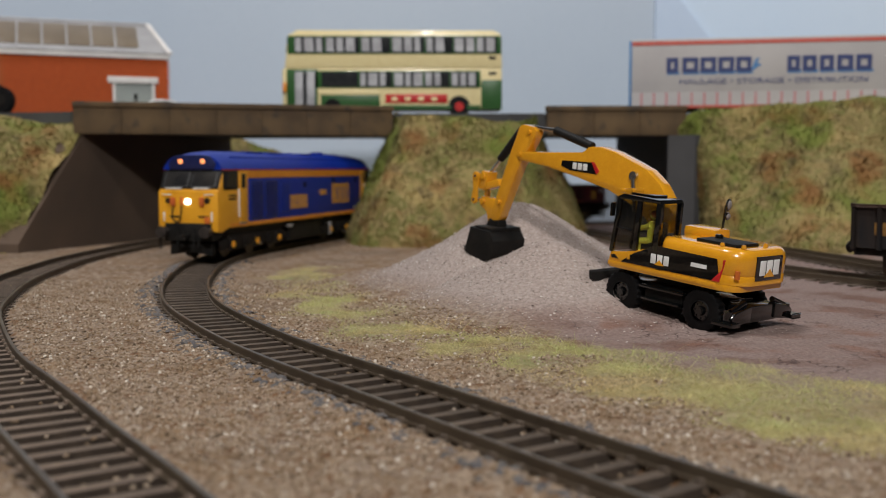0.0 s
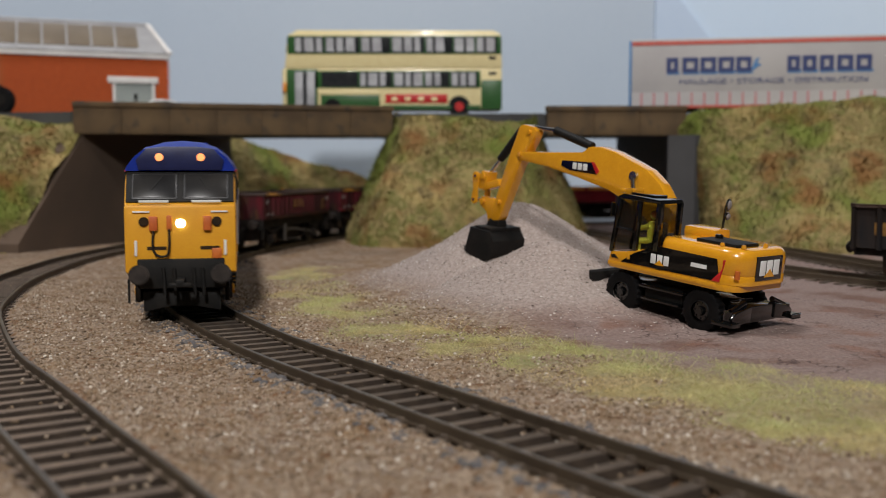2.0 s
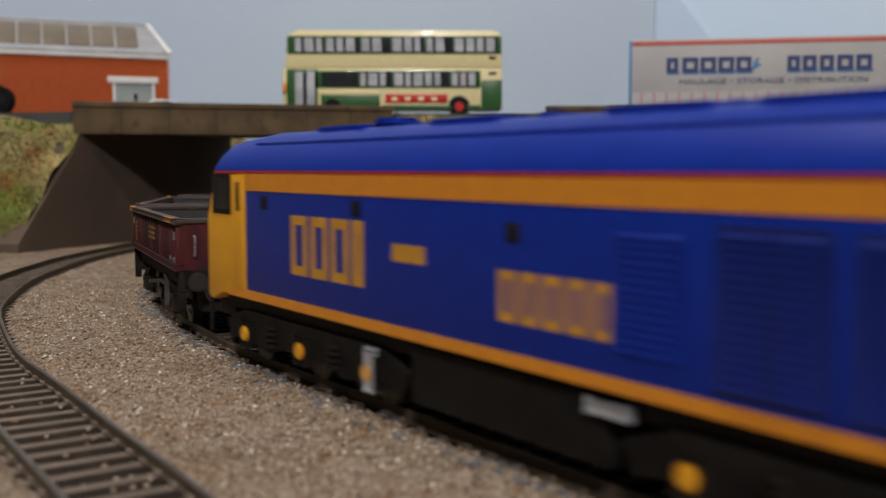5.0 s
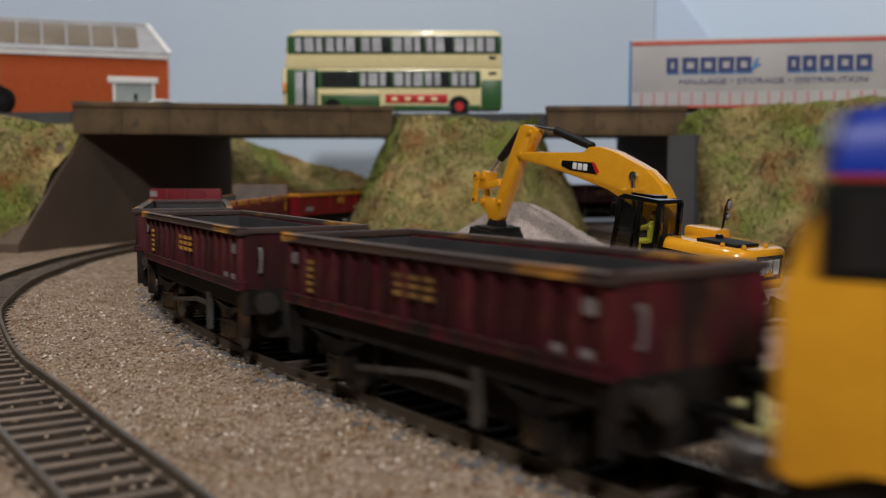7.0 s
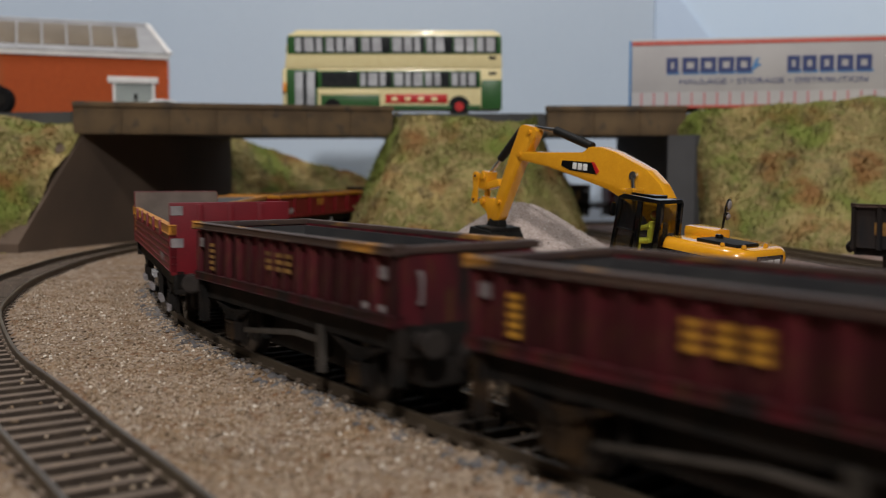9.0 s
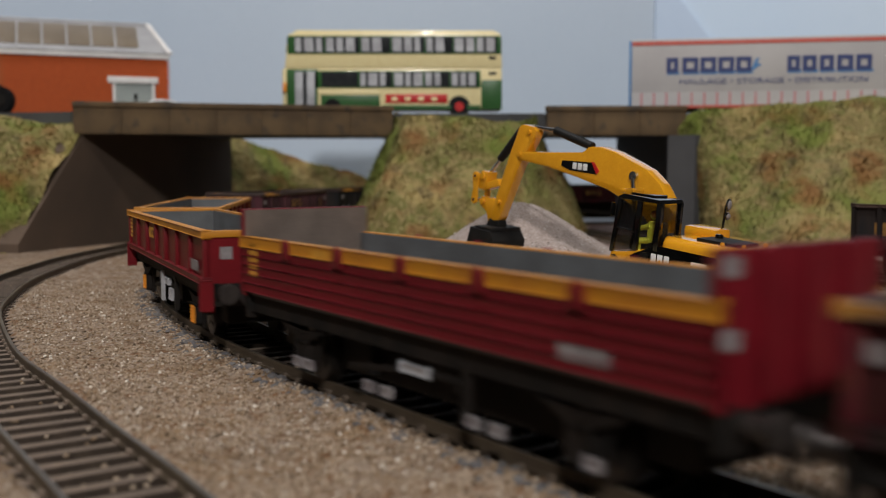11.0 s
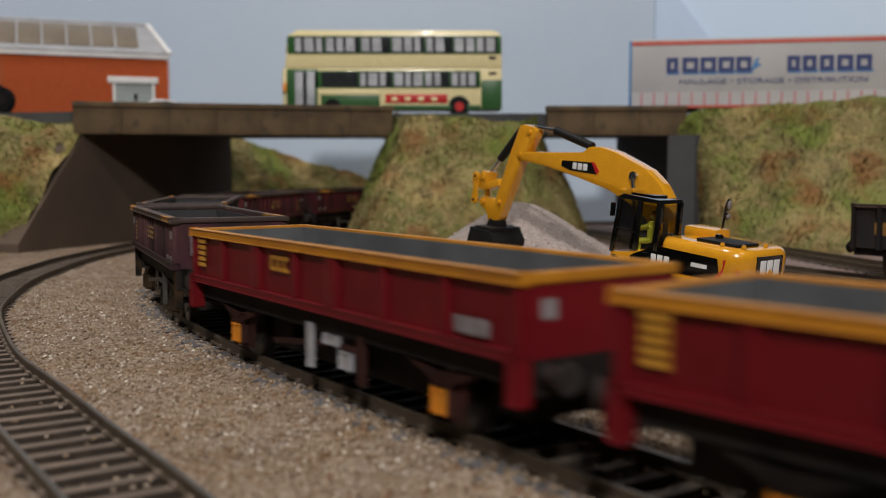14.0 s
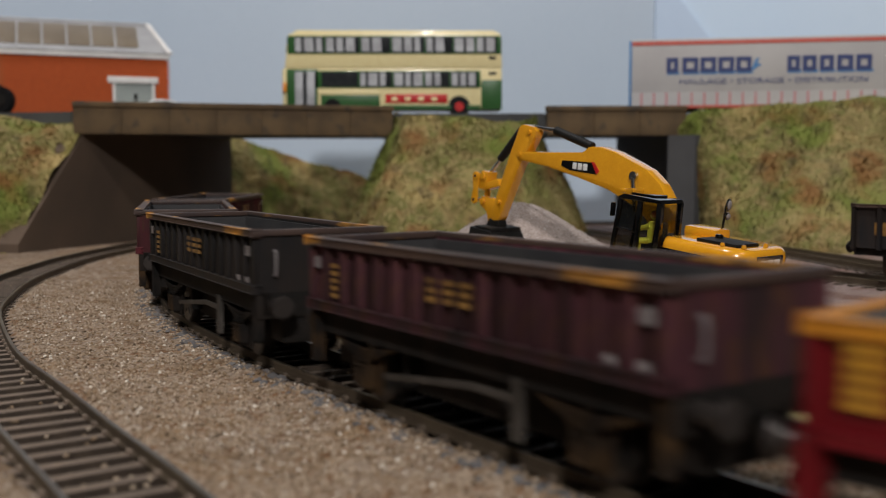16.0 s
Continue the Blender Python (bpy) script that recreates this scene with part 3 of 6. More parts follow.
def scatter_verge():
    spots = []
    while len(spots) < 24000:
        y = 150 + 330 * rng.random() ** 1.5
        x = rng.uniform(-75, 125)
        if verge(x, y) < rng.random() * 0.8 + 0.12:
            continue
        h = rng.uniform(0.4, 1.5)
        spots.append((x, y, height(x, y) - 0.1, 0.055, 0.055, h, rng.uniform(0, 6.3), rng.uniform(0.5, 1.35), rng.uniform(0, 6.3)))
    for _ in range(260):
        y = rng.uniform(190, 300)
        x = np.interp(y, [170, 214, 245, 278, 320], [80, 60, 40, 15, -20]) + rng.uniform(-10, 14)
        spots.append((x, y, height(x, y), 0.07, 0.07, rng.uniform(1.5, 4.5), rng.uniform(0, 6.3), rng.uniform(0.6, 1.35), rng.uniform(0, 6.3)))
    pieces("verge_grass", "strip_fibre", spots, "short straw and green static grass along the yard verge", "grass", BLADE)


scatter_verge()


# ---- grassy banks ----
def bank(name, foot, top, label, blades, seed, cap=None):
    """A ruled slope from foot to top, both polylines of x, y, z, with an uneven turf surface and a cap behind."""
    nu, nv = 48, 22
    def along(pl, u):
        pl = np.array(pl, float)
        d = np.r_[0, np.cumsum(np.linalg.norm(np.diff(pl, axis=0), axis=1))]
        d /= d[-1]
        return np.array([np.interp(u, d, pl[:, k]) for k in range(3)])
    pts = []
    for j in range(nv + 1):
        row = []
        for i in range(nu + 1):
            a, b = along(foot, i / nu), along(top, i / nu)
            v = j / nv
            q = a + (b - a) * v
            q[2] = a[2] + (b[2] - a[2]) * (v ** 0.85)
            bulge = noise.noise(Vector((q[0] * 0.03, q[1] * 0.03 + seed, q[2] * 0.03))) * 12 + noise.noise(Vector((q[0] * 0.09, q[1] * 0.09, q[2] * 0.09 + seed))) * 5
            q = q + np.array([0, -0.6, 0.5]) * bulge * (1 if 0 < j else 0.2)
            row.append(q)
        pts.append(row)
    if cap:
        pts.append([np.array((q[0], cap, q[2] - 1)) for q in pts[-1]])
        pts.append([np.array((q[0], cap, -6)) for q in pts[-2]])
    vs = [tuple(q * MM) for row in pts for q in row]
    n1 = nu + 1
    fs = [(j * n1 + i, j * n1 + i + 1, (j + 1) * n1 + i + 1, (j + 1) * n1 + i) for j in range(len(pts) - 1) for i in range(nu)]
    me = bpy.data.meshes.new(name)
    me.from_pydata(vs, [], fs)
    me.materials.append(M["hill_base"])
    me.shade_smooth()
    tagged(new(name, me), label, "embankment", kind="structure")
    r = random.Random(seed)
    spots = []
    for _ in range(blades):
        j, i = r.randrange(nv), r.randrange(nu)
        u, v = r.random(), r.random()
        q = (pts[j][i] * (1 - u) + pts[j][i + 1] * u) * (1 - v) + (pts[j + 1][i] * (1 - u) + pts[j + 1][i + 1] * u) * v
        clump = noise.noise(Vector(q * 0.06))
        spots.append((q[0], q[1], q[2] - 0.5, 0.45, 0.45, r.uniform(0.9, 2.6) * (1 + 0.8 * clump), r.uniform(0, 6.3), r.uniform(0.1, 1.2), r.choice((r.uniform(0, 6.3), -1.57))))
    pieces(name.replace("bank", "turf"), "grass_fibre", spots, "straw-coloured and green scenic grass on the bank", "grass", BLADE)


bank("bank_left", [(-420, 500, -4), (-300, 525, -4), (-268, 536, -4), (-236.5, 554, -4)], [(-420, 640, 80), (-320, 640, 79), (-268, 618, 77), (-213, 607, 71)], "steep straw-green grass bank beside the bridge", 15000, 11, cap=700)
bank("bank_middle", [(-45, 800, 6), (-56, 720, -4), (-63, 640, -4), (-47, 598, -4), (0, 588, -4), (52, 596, -4), (86, 640, -4), (104, 720, -4), (100, 780, 6)],
     [(-30, 765, 72), (-30, 700, 77), (-31, 656, 76), (-20, 636, 75), (18, 632, 76), (50, 638, 75), (59, 652, 75), (62, 700, 77), (62, 765, 72)], "rounded grass bank between the two bridge spans", 20000, 12)
bank("bank_right", [(166, 642, -4), (160, 600, -4), (194, 560, -4), (216, 543, -4), (300, 535, -4), (480, 535, -4)], [(150, 652, 68), (160, 644, 80), (205, 640, 84), (250, 642, 85), (300, 645, 88), (480, 650, 88)], "tall mossy grass bank beside the yard", 22000, 13, cap=720)
bank("bank_behind", [(-215, 735, -4), (-165, 762, -4), (-120, 812, -4), (-60, 850, -4), (20, 864, -4)], [(-230, 790, 78), (-178, 800, 74), (-140, 845, 58), (-60, 872, 36), (20, 872, 26)], "brown-green grass slope behind the bridge", 7000, 14)


# ---- bridge, road and backdrop ----
def beam(name, a, b, top, bottom, panels, label):
    """A concrete parapet beam from a to b with proud panels between shallow joints and a coping."""
    a, b = Vector((*a, 0)), Vector((*b, 0))
    d = b - a
    ang = math.atan2(d.y, d.x)
    th = thing(name, label, "bridge beam", m=mmpose(a.x, a.y, 0, 0, 0, math.degrees(ang)))
    n = d.length
    core = box(bm_new(), 0, n, 0.8, 9, bottom + 0.3, top - 3)
    part("beam_core", core, "concrete", th)
    part("coping", box(bm_new(), -0.5, n + 0.5, -1.2, 10, top - 3.2, top, bev=0.5), "concrete", th)
    w = n / panels
    for i in range(panels):
        part("panel", box(bm_new(), i * w + 0.35, (i + 1) * w - 0.35, 0, 1.2, bottom, top - 3.2, bev=0.3), "concrete", th)
    return th


def left_abutment():
    """A straight wall that runs back under the deck, its front part a wing wall with a sloping top."""
    bm = prism(bm_new(), [(-214, 606), (-200, 642), (-160, 764), (-185, 764), (-228, 606)], -5, 65.8, "z")
    d = Vector((14, 44, 0)).normalized()
    a, b = Vector((-234, 553, 0)), Vector((-214, 605.9, 0))
    out = Vector((-12, 0, 0))
    loft(bm, [[tuple(a + Vector((0, 0, -5))), tuple(a + Vector((0, 0, 2))), tuple(a + out + Vector((0, 0, 2))), tuple(a + out + Vector((0, 0, -5)))],
              [tuple(b + Vector((0, 0, -5))), tuple(b + Vector((0, 0, 65.8))), tuple(b + out + Vector((0, 0, 65.8))), tuple(b + out + Vector((0, 0, -5)))]])
    return bm


beam("bridge_beam", (-219, 600), (-32, 650), 83.3, 64.2, 7, "brown-stained concrete parapet beam over the left tracks")
beam("bridge_beam", (67, 650), (156, 650), 83.6, 64.8, 3, "brown-stained concrete parapet beam over the siding")
solid("road_deck", prism(bm_new(), [(-219, 611), (-30, 661), (68, 661), (158, 661), (480, 661), (480, 764), (-235, 764), (-480, 764), (-480, 700), (-235, 640)], 66, 79.3, "z"), "asphalt", "grey asphalt road on a concrete bridge deck", "road", "structure")
solid("yard_ledge", box(bm_new(), -480, -186, 764.5, 862, -4, 79.2), "asphalt", "raised grey ground under the brick shed", "ground", "structure")
solid("wall_abutment_left", left_abutment(), "abutment", "smooth grey-brown abutment wall under the bridge", "wall", "structure")
solid("wall_abutment_right", prism(bm_new(), [(152, 654), (165, 662), (165, 764), (131, 764)], -5, 65.8, "z"), "abut_grey", "dark grey abutment wall under the bridge", "wall", "structure")
solid("wall_wing_right", prism(bm_new(), [(144, 648), (158, 634), (166, 640), (153, 653.5)], -5, 64.6, "z"), "abut_grey", "plain grey concrete wing wall beside the span", "wall", "structure")
solid("backdrop_left", box(bm_new(), -700, 181, 876, 884, -10, 620), "sky_left", "blue-grey painted sky board behind the layout", "backdrop", "structure", smooth=0)
solid("backdrop_right", prism(bm_new(), [(181.5, 876), (620, 790), (622, 798), (181.5, 884)], -10, 620, "z"), "sky_right", "angled sky board joining at a seam, its blue lightened for caught light", "backdrop", "structure", smooth=0)
# thin triangle added to hold the darker diagonal band beside the seam
def band_triangle():
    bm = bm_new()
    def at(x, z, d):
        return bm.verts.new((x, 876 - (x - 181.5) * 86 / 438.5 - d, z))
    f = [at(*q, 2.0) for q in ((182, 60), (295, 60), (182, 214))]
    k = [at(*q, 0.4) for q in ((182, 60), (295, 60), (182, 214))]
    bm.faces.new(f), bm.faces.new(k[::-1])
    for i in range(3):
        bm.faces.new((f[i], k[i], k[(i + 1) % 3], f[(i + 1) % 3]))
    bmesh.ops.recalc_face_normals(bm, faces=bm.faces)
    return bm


solid("backdrop_slant", band_triangle(), "sky_mid", "added thin blue triangle at the seam, darker than the board behind", "backdrop", "structure", smooth=0)
solid("layout_edge", box(bm_new(), -700, 2000, -75, 900, -30, -8), "baseboard_edge", "plywood baseboard under the layout", "baseboard", "structure")

solid("wall_room_back", box(bm_new(), -2200, 2200, 2000, 2060, -900, 1500), "room_wall", "plain pale room wall", "wall", "structure")
solid("wall_room_front", box(bm_new(), -2200, 2200, -2060, -2000, -900, 1500), "room_wall", "plain pale room wall", "wall", "structure")
solid("wall_room_left", box(bm_new(), -2260, -2200, -2060, 2060, -900, 1500), "room_wall", "plain pale room wall", "wall", "structure")
solid("wall_room_right", box(bm_new(), 2200, 2260, -2060, 2060, -900, 1500), "room_wall", "plain pale room wall", "wall", "structure")
solid("ceiling", box(bm_new(), -2200, 2200, -2000, 2000, 1440, 1500), "room_wall", "plain pale ceiling", "ceiling", "structure")
solid("floor", box(bm_new(), -2200, 2200, -2000, 2000, -960, -900), "room_floor", "dark carpeted room floor", "floor", "structure")


# ---- track ----
def rail_mesh(bm, line, off, s0, s1, z0, z1, w, step=4.0):
    rings = []
    s = s0
    while s <= s1:
        q, d = line.at(s), line.way(s)
        nrm = Vector((-d.y, d.x, 0))
        c = q + nrm * off
        rings.append([tuple(c + nrm * a + Vector((0, 0, b))) for a, b in ((-w, z0), (w, z0), (w, z1), (-w, z1))])
        s += step
    loft(bm, rings)
    return bm


def track(name, line, s0, s1, label, sleeper_mat, pitch=7.0):
    th = thing(name, label, "track")
    for off in (-GAUGE / 2, GAUGE / 2):
        rail = part("rail", rail_mesh(bm_new(), line, off, s0, s1, -2.5, -2.0, 0.7), "rail_side", th)
        part("web", rail_mesh(bm_new(), line, off, s0, s1, -1.9, -0.75, 0.32), "rail_side", rail)
        part("head", rail_mesh(bm_new(), line, off, s0, s1, -0.75, -0.12, 0.46), "rail_side", rail)
        part("running_surface", rail_mesh(bm_new(), line, off, s0, s1, -0.12, 0, 0.36), "rail_top", rail, "polished steel rail top")
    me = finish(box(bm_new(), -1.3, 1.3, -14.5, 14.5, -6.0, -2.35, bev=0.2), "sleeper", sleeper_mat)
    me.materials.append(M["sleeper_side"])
    # dusty tops; the dark plastic sides also carry the gap shade in their colour
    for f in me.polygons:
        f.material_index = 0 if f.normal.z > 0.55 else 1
    chair = finish(box(bm_new(), -0.9, 0.9, -1.15, 1.15, -2.4, -1.7, bev=0.2), "rail_chair", sleeper_mat)
    s = s0 + 2
    r = random.Random(7)
    while s < s1:
        q, d = line.at(s), line.way(s)
        a = math.degrees(math.atan2(d.y, d.x)) + r.uniform(-1.5, 1.5)
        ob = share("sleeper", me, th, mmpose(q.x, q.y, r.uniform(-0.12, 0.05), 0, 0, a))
        if q.y < 330:
            for off in (-GAUGE / 2, GAUGE / 2):
                share("rail_chair", chair, ob, mmpose(0, off, 0))
        s += pitch
    return th


S_NEAR = MAIN.length
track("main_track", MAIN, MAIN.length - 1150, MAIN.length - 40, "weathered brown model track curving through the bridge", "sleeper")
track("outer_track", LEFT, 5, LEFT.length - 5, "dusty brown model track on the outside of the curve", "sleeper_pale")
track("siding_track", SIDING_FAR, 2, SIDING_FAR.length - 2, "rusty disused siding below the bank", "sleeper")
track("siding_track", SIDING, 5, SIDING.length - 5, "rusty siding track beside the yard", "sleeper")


# ---- train ----
def wheelset(parent, x, r, w=GAUGE / 2):
    bm = bm_new()
    cyl(bm, (0, -w - 3, 0), (0, w + 3, 0), 0.9, seg=8)
    for s in (-1, 1):
        cyl(bm, (0, s * (w - 1.2), 0), (0, s * (w + 1.2), 0), r, seg=28, bev=0.3)
        cyl(bm, (0, s * (w - 1.6), 0), (0, s * (w - 1.1), 0), r + 0.7, seg=28)
        for k in range(6):
            a = k * math.pi / 3
            cyl(bm, (math.cos(a) * r * 0.55, s * (w + 1.1), math.sin(a) * r * 0.55), (math.cos(a) * r * 0.55, s * (w + 1.35), math.sin(a) * r * 0.55), 0.8, seg=8)
    ob = part("wheelset", bm, "dark_steel", parent, "dark steel wheels on one axle")
    ob.matrix_basis = mmpose(x, 0, r)
    WHEELS.append((ob, x, r))
    return ob


WHEELS = []


def buffers(th, xe, y, z, r=2.6, n=6.0):
    for sx in (-1, 1):
        for sy in (-1, 1):
            bm = bm_new()
            cyl(bm, (sx * xe, sy * y, z), (sx * (xe + n - 1.2), sy * y, z), r * 0.6, seg=14)
            cyl(bm, (sx * (xe + n - 1.4), sy * y, z), (sx * (xe + n - 0.3), sy * y, z), r, seg=20, bev=0.4)
            part("buffer", bm, "buffer_steel", th, "dull steel buffer")
        bm = box(bm_new(), sx * xe, sx * (xe + n + 2), -1.2, 1.2, z - 3.2, z - 1.4, bev=0.3)
        box(bm, sx * (xe + n - 1), sx * (xe + n + 2), -3, 3, z - 3.4, z - 2.4, bev=0.3)
        part("coupling", bm, "black", th)


def locomotive():
    th = thing("diesel_locomotive", "blue model diesel locomotive with yellow cab ends and lit headlight", "locomotive")
    L, HW, ZB, ZC = 110.0, 15.7, 15.0, 43.0
    # side wall shell
    part("body_side", box(bm_new(), -88, 78, -HW, HW, ZB + 1, ZC, bev=0.3), "loco_blue", th, "deep blue body side")
    # roof, lofted along its length
    def sec(x, k, top):
        pts = [(-HW, ZC), (-HW + 0.3, ZC + 1.2 * k), (-13.2, ZC + 4.6 * k), (-10.3, ZC + 7.2 * k), (-5.5, top - 0.45), (0, top), (5.5, top - 0.45), (10.3, ZC + 7.2 * k), (13.2, ZC + 4.6 * k), (HW - 0.3, ZC + 1.2 * k), (HW, ZC)]
        return [(x, y, z) for y, z in pts]
    part("roof", loft(bm_new(), [sec(-105, 0.88, 50.0), sec(-98, 0.98, 51.6), sec(-90, 1, 52.2), sec(90, 1, 52.2), sec(98, 0.98, 51.6), sec(105, 0.88, 50.0)]), "loco_blue", th, "smooth rounded blue roof", smooth=50)
    for x in (-62, -20, 24, 50):
        part("roof_panel", box(bm_new(), x - 9, x + 9, -6.5, 6.5, 51.4, 52.42, bev=0.2), "loco_blue", th)
    bm = bm_new()
    cyl(bm, (-50, 0, 52), (-50, 0, 53.6), 4.6, seg=24, bev=0.5)
    part("roof_fan", bm, "loco_blue", th)
    for x in (-40, 0, 36):
        part("roof_rib", box(bm_new(), x - 0.3, x + 0.3, -5.4, 5.4, 51, 52.5, bev=0.1), "loco_blue", th)
    for sx in (-1, 1):
        f = (lambda x: x) if sx > 0 else (lambda x: -(88 + (x - 78) * 22 / 32) if x < 110 else -x)
        prof = [(f(77.5), ZB), (f(77.5), ZC), (f(103.5), ZC), (f(108.8), 33.4), (f(L), 33.0), (f(L), 13.6), (f(106), 12.9), (f(98), ZB)]
        part("cab", prism(bm_new(), prof, -HW - 0.05, HW + 0.05, "y", bev=0.8), "loco_yellow", th, "bright yellow cab end")
        # roof front panel
        part("headcode_panel", prism(bm_new(), [(-11.8, 43.3), (-12.6, 46.2), (-9.6, 49.5), (-4.5, 50.1), (4.5, 50.1), (9.6, 49.5), (12.6, 46.2), (11.8, 43.3)], f(104.2), f(105.7), "x", bev=0.2), "loco_dark_blue", th, "dark blue headcode panel")
        for y in (-5.9, 5.9):
            bm = bm_new()
            cyl(bm, (f(105.4), y, 47), (f(106.2), y, 47), 1.15, seg=20, bev=0.2)
            part("marker_light", bm, "marker", th, "warm lit marker light")
        bm = bm_new()
        cyl(bm, (f(L - 0.3), 0, 27.9), (f(L + 0.5), 0, 27.9), 1.3, seg=24, bev=0.2)
        part("headlight", bm, "headlight" if sx > 0 else "white", th, "lit round headlight" if sx > 0 else "unlit round tail headlight")
        # windscreen band, raked
        slope = math.degrees(math.atan2(5.3, 9.6))
        band = Matrix.Translation((f(106.35), 0, 38.3)) @ Euler((0, radians(-slope * sx), 0)).to_matrix().to_4x4()
        part("windscreen_band", box(bm_new(), -0.5, 0.5, -15.3, 15.3, -5.0, 5.0, bev=0.3, m=band), "black", th, "black windscreen surround")
        for y in (-1, 1):
            pane = band @ Matrix.Translation((sx * 0.45, y * 7.3, 0))
            part("windscreen_frame", box(bm_new(), -0.25, 0.25, -6.4, 6.4, -4.2, 4.2, bev=0.5, m=pane), "win_grey", th)
            part("windscreen", box(bm_new(), -0.3, 0.42, -6.0, 6.0, -3.8, 3.9, bev=0.3, m=pane), "win_dark", th, "dark cab windscreen")
            wip = band @ Matrix.Translation((sx * 0.95, y * 7.3, 0)) @ pose(0, 0, 0, 35 * y)
            part("wiper", box(bm_new(), -0.12, 0.12, -0.2, 0.2, -1.5, 4.2, m=wip), "black", th)
            part("handrail", box(bm_new(), f(L + 0.2), f(L + 0.7), y * 7.4 - 4.2, y * 7.4 + 4.2, 33.9, 34.6, bev=0.2), "white", th, "white grab rail")
            part("lamp_bracket_rail", box(bm_new(), f(L), f(L + 0.5), y * 11 - 2.4, y * 11 + 2.4, 31.0, 31.5, bev=0.1), "white", th)
            part("side_grab_rail", box(bm_new(), f(L), f(L + 0.5), y * 12.6 - 0.4, y * 12.6 + 0.4, 18.5, 23, bev=0.15), "white", th)
            bm = bm_new()
            cyl(bm, (f(L - 0.2), y * 10.3, 28.4), (f(L + 0.7), y * 10.3, 28.4), 1.4, seg=16, bev=0.2)
            part("tail_lamp", bm, "brown_under", th)
            part("control_socket", box(bm_new(), f(L), f(L + 1.4), y * 7.6 - 1.2, y * 7.6 + 1.2, 25.8, 30.0, bev=0.4), "lamp_orange", th, "orange control socket")
            # side cab window band and door
            part("side_window_band", box(bm_new(), min(f(89), f(104.5)), max(f(89), f(104.5)), y * HW - 0.25, y * HW + 0.25, 33.4, 42.6, bev=0.2), "black", th)
            part("side_window", prism(bm_new(), [(f(90.5), 34.5), (f(90.5), 41.6), (f(99), 41.6), (f(101.5), 34.5)], y * HW - 0.3, y * HW + 0.4, "y"), "win_dark", th, "dark cab side window")
            part("cab_door", box(bm_new(), min(f(79.5), f(87.5)), max(f(79.5), f(87.5)), y * HW - 0.2, y * HW + 0.3, 17, 41.6, bev=0.25), "loco_yellow", th, "yellow cab door")
            part("door_window", box(bm_new(), min(f(81.3), f(85.6)), max(f(81.3), f(85.6)), y * HW - 0.2, y * HW + 0.5, 34, 41, bev=0.3), "win_dark", th)
            part("door_rail", box(bm_new(), f(88.4) - 0.25, f(88.4) + 0.25, y * HW, y * HW + 0.6, 20, 34, bev=0.1), "white", th)
            part("step_plate", box(bm_new(), min(f(80), f(88)), max(f(80), f(88)), y * HW, y * HW + 0.6, 16.3, 17.1, bev=0.1), "decal_pale", th)
            for k in range(2):
                part("number_bar", box(bm_new(), min(f(91), f(99)), max(f(91), f(99)), y * HW, y * HW + 0.12, 30.0 - k * 1.6, 30.9 - k * 1.6), "brown_under", th)
        part("hose", tube([(f(L + 0.6), -7.6, 26), (f(L + 1.2), -7.8, 21), (f(L + 1.3), -6.4, 18.6), (f(L + 1.3), -3.8, 18.8), (f(L + 1.2), -3.2, 22), (f(L + 0.6), -3.2, 27)], 0.35), "black", th)
        part("hose_socket", box(bm_new(), f(L), f(L + 1), -3.9, -2.5, 26, 30.2, bev=0.3), "lamp_orange", th)
        part("low_socket", box(bm_new(), f(L), f(L + 1), 8.8, 11.6, 17.6, 20.6, bev=0.4), "lamp_orange", th)
        for y0 in (-9.5, 5.5):
            part("number_bar", box(bm_new(), f(L), f(L + 0.15), y0, y0 + 5.5, 20.2, 21.2), "brown_under", th)
        part("buffer_beam", box(bm_new(), min(f(98), f(L + 0.6)), max(f(98), f(L + 0.6)), -12.4, 12.4, 9.0, 17.6, bev=0.5), "black", th, "black buffer beam")
        bm = bm_new()
        for y in (-5, -2, 3.5, 6):
            cyl(bm, (f(L + 1.2), y, 15), (f(L + 1.8), y + 0.4, 7), 0.5, seg=8)
        part("brake_hose", bm, "black", th)
        part("snow_plough", prism(bm_new(), [(-11, 2), (-11, 8), (11, 8), (11, 2), (3, 3.5), (-3, 3.5)], f(104), f(108), "x", bev=0.3), "black", th)
        part("lamp_iron", box(bm_new(), f(L), f(L + 1), -15, -14.4, 5, 12), "black", th)
        # bogie
        bx = sx * 65
        for y in (-1, 1):
            bm = prism(bm_new(), [(bx - 37, 4), (bx - 39, 8.5), (bx - 30, 11.6), (bx + 30, 11.6), (bx + 39, 8.5), (bx + 37, 4), (bx + 30, 5.2), (bx + 17, 3.4), (bx + 9, 5.2), (bx - 9, 5.2), (bx - 17, 3.4), (bx - 30, 5.2)], y * 12.2, y * 13.6, "y", bev=0.3)
            part("bogie_frame", bm, "under", th, "black bogie side frame")
            for k in (-27, 0, 27):
                bm = bm_new()
                box(bm, bx + k - 2.6, bx + k + 2.6, y * 12.8, y * 14.2, 3.6, 9.6, bev=0.4)
                box_ob = part("axle_box", bm, "under", th)
                bm = bm_new()
                cyl(bm, (bx + k, y * 14.1, 6.5), (bx + k, y * 14.9, 6.5), 1.75, seg=16, bev=0.3)
                part("axle_cover", bm, "loco_yellow", box_ob, "yellow axle cover")
            for k in (-14, 14):
                bm = bm_new()
                for q in range(4):
                    cyl(bm, (bx + k, y * 13.8, 5.2 + q * 1.3), (bx + k, y * 13.8, 6.0 + q * 1.3), 1.6, seg=12)
                part("spring", bm, "under", th)
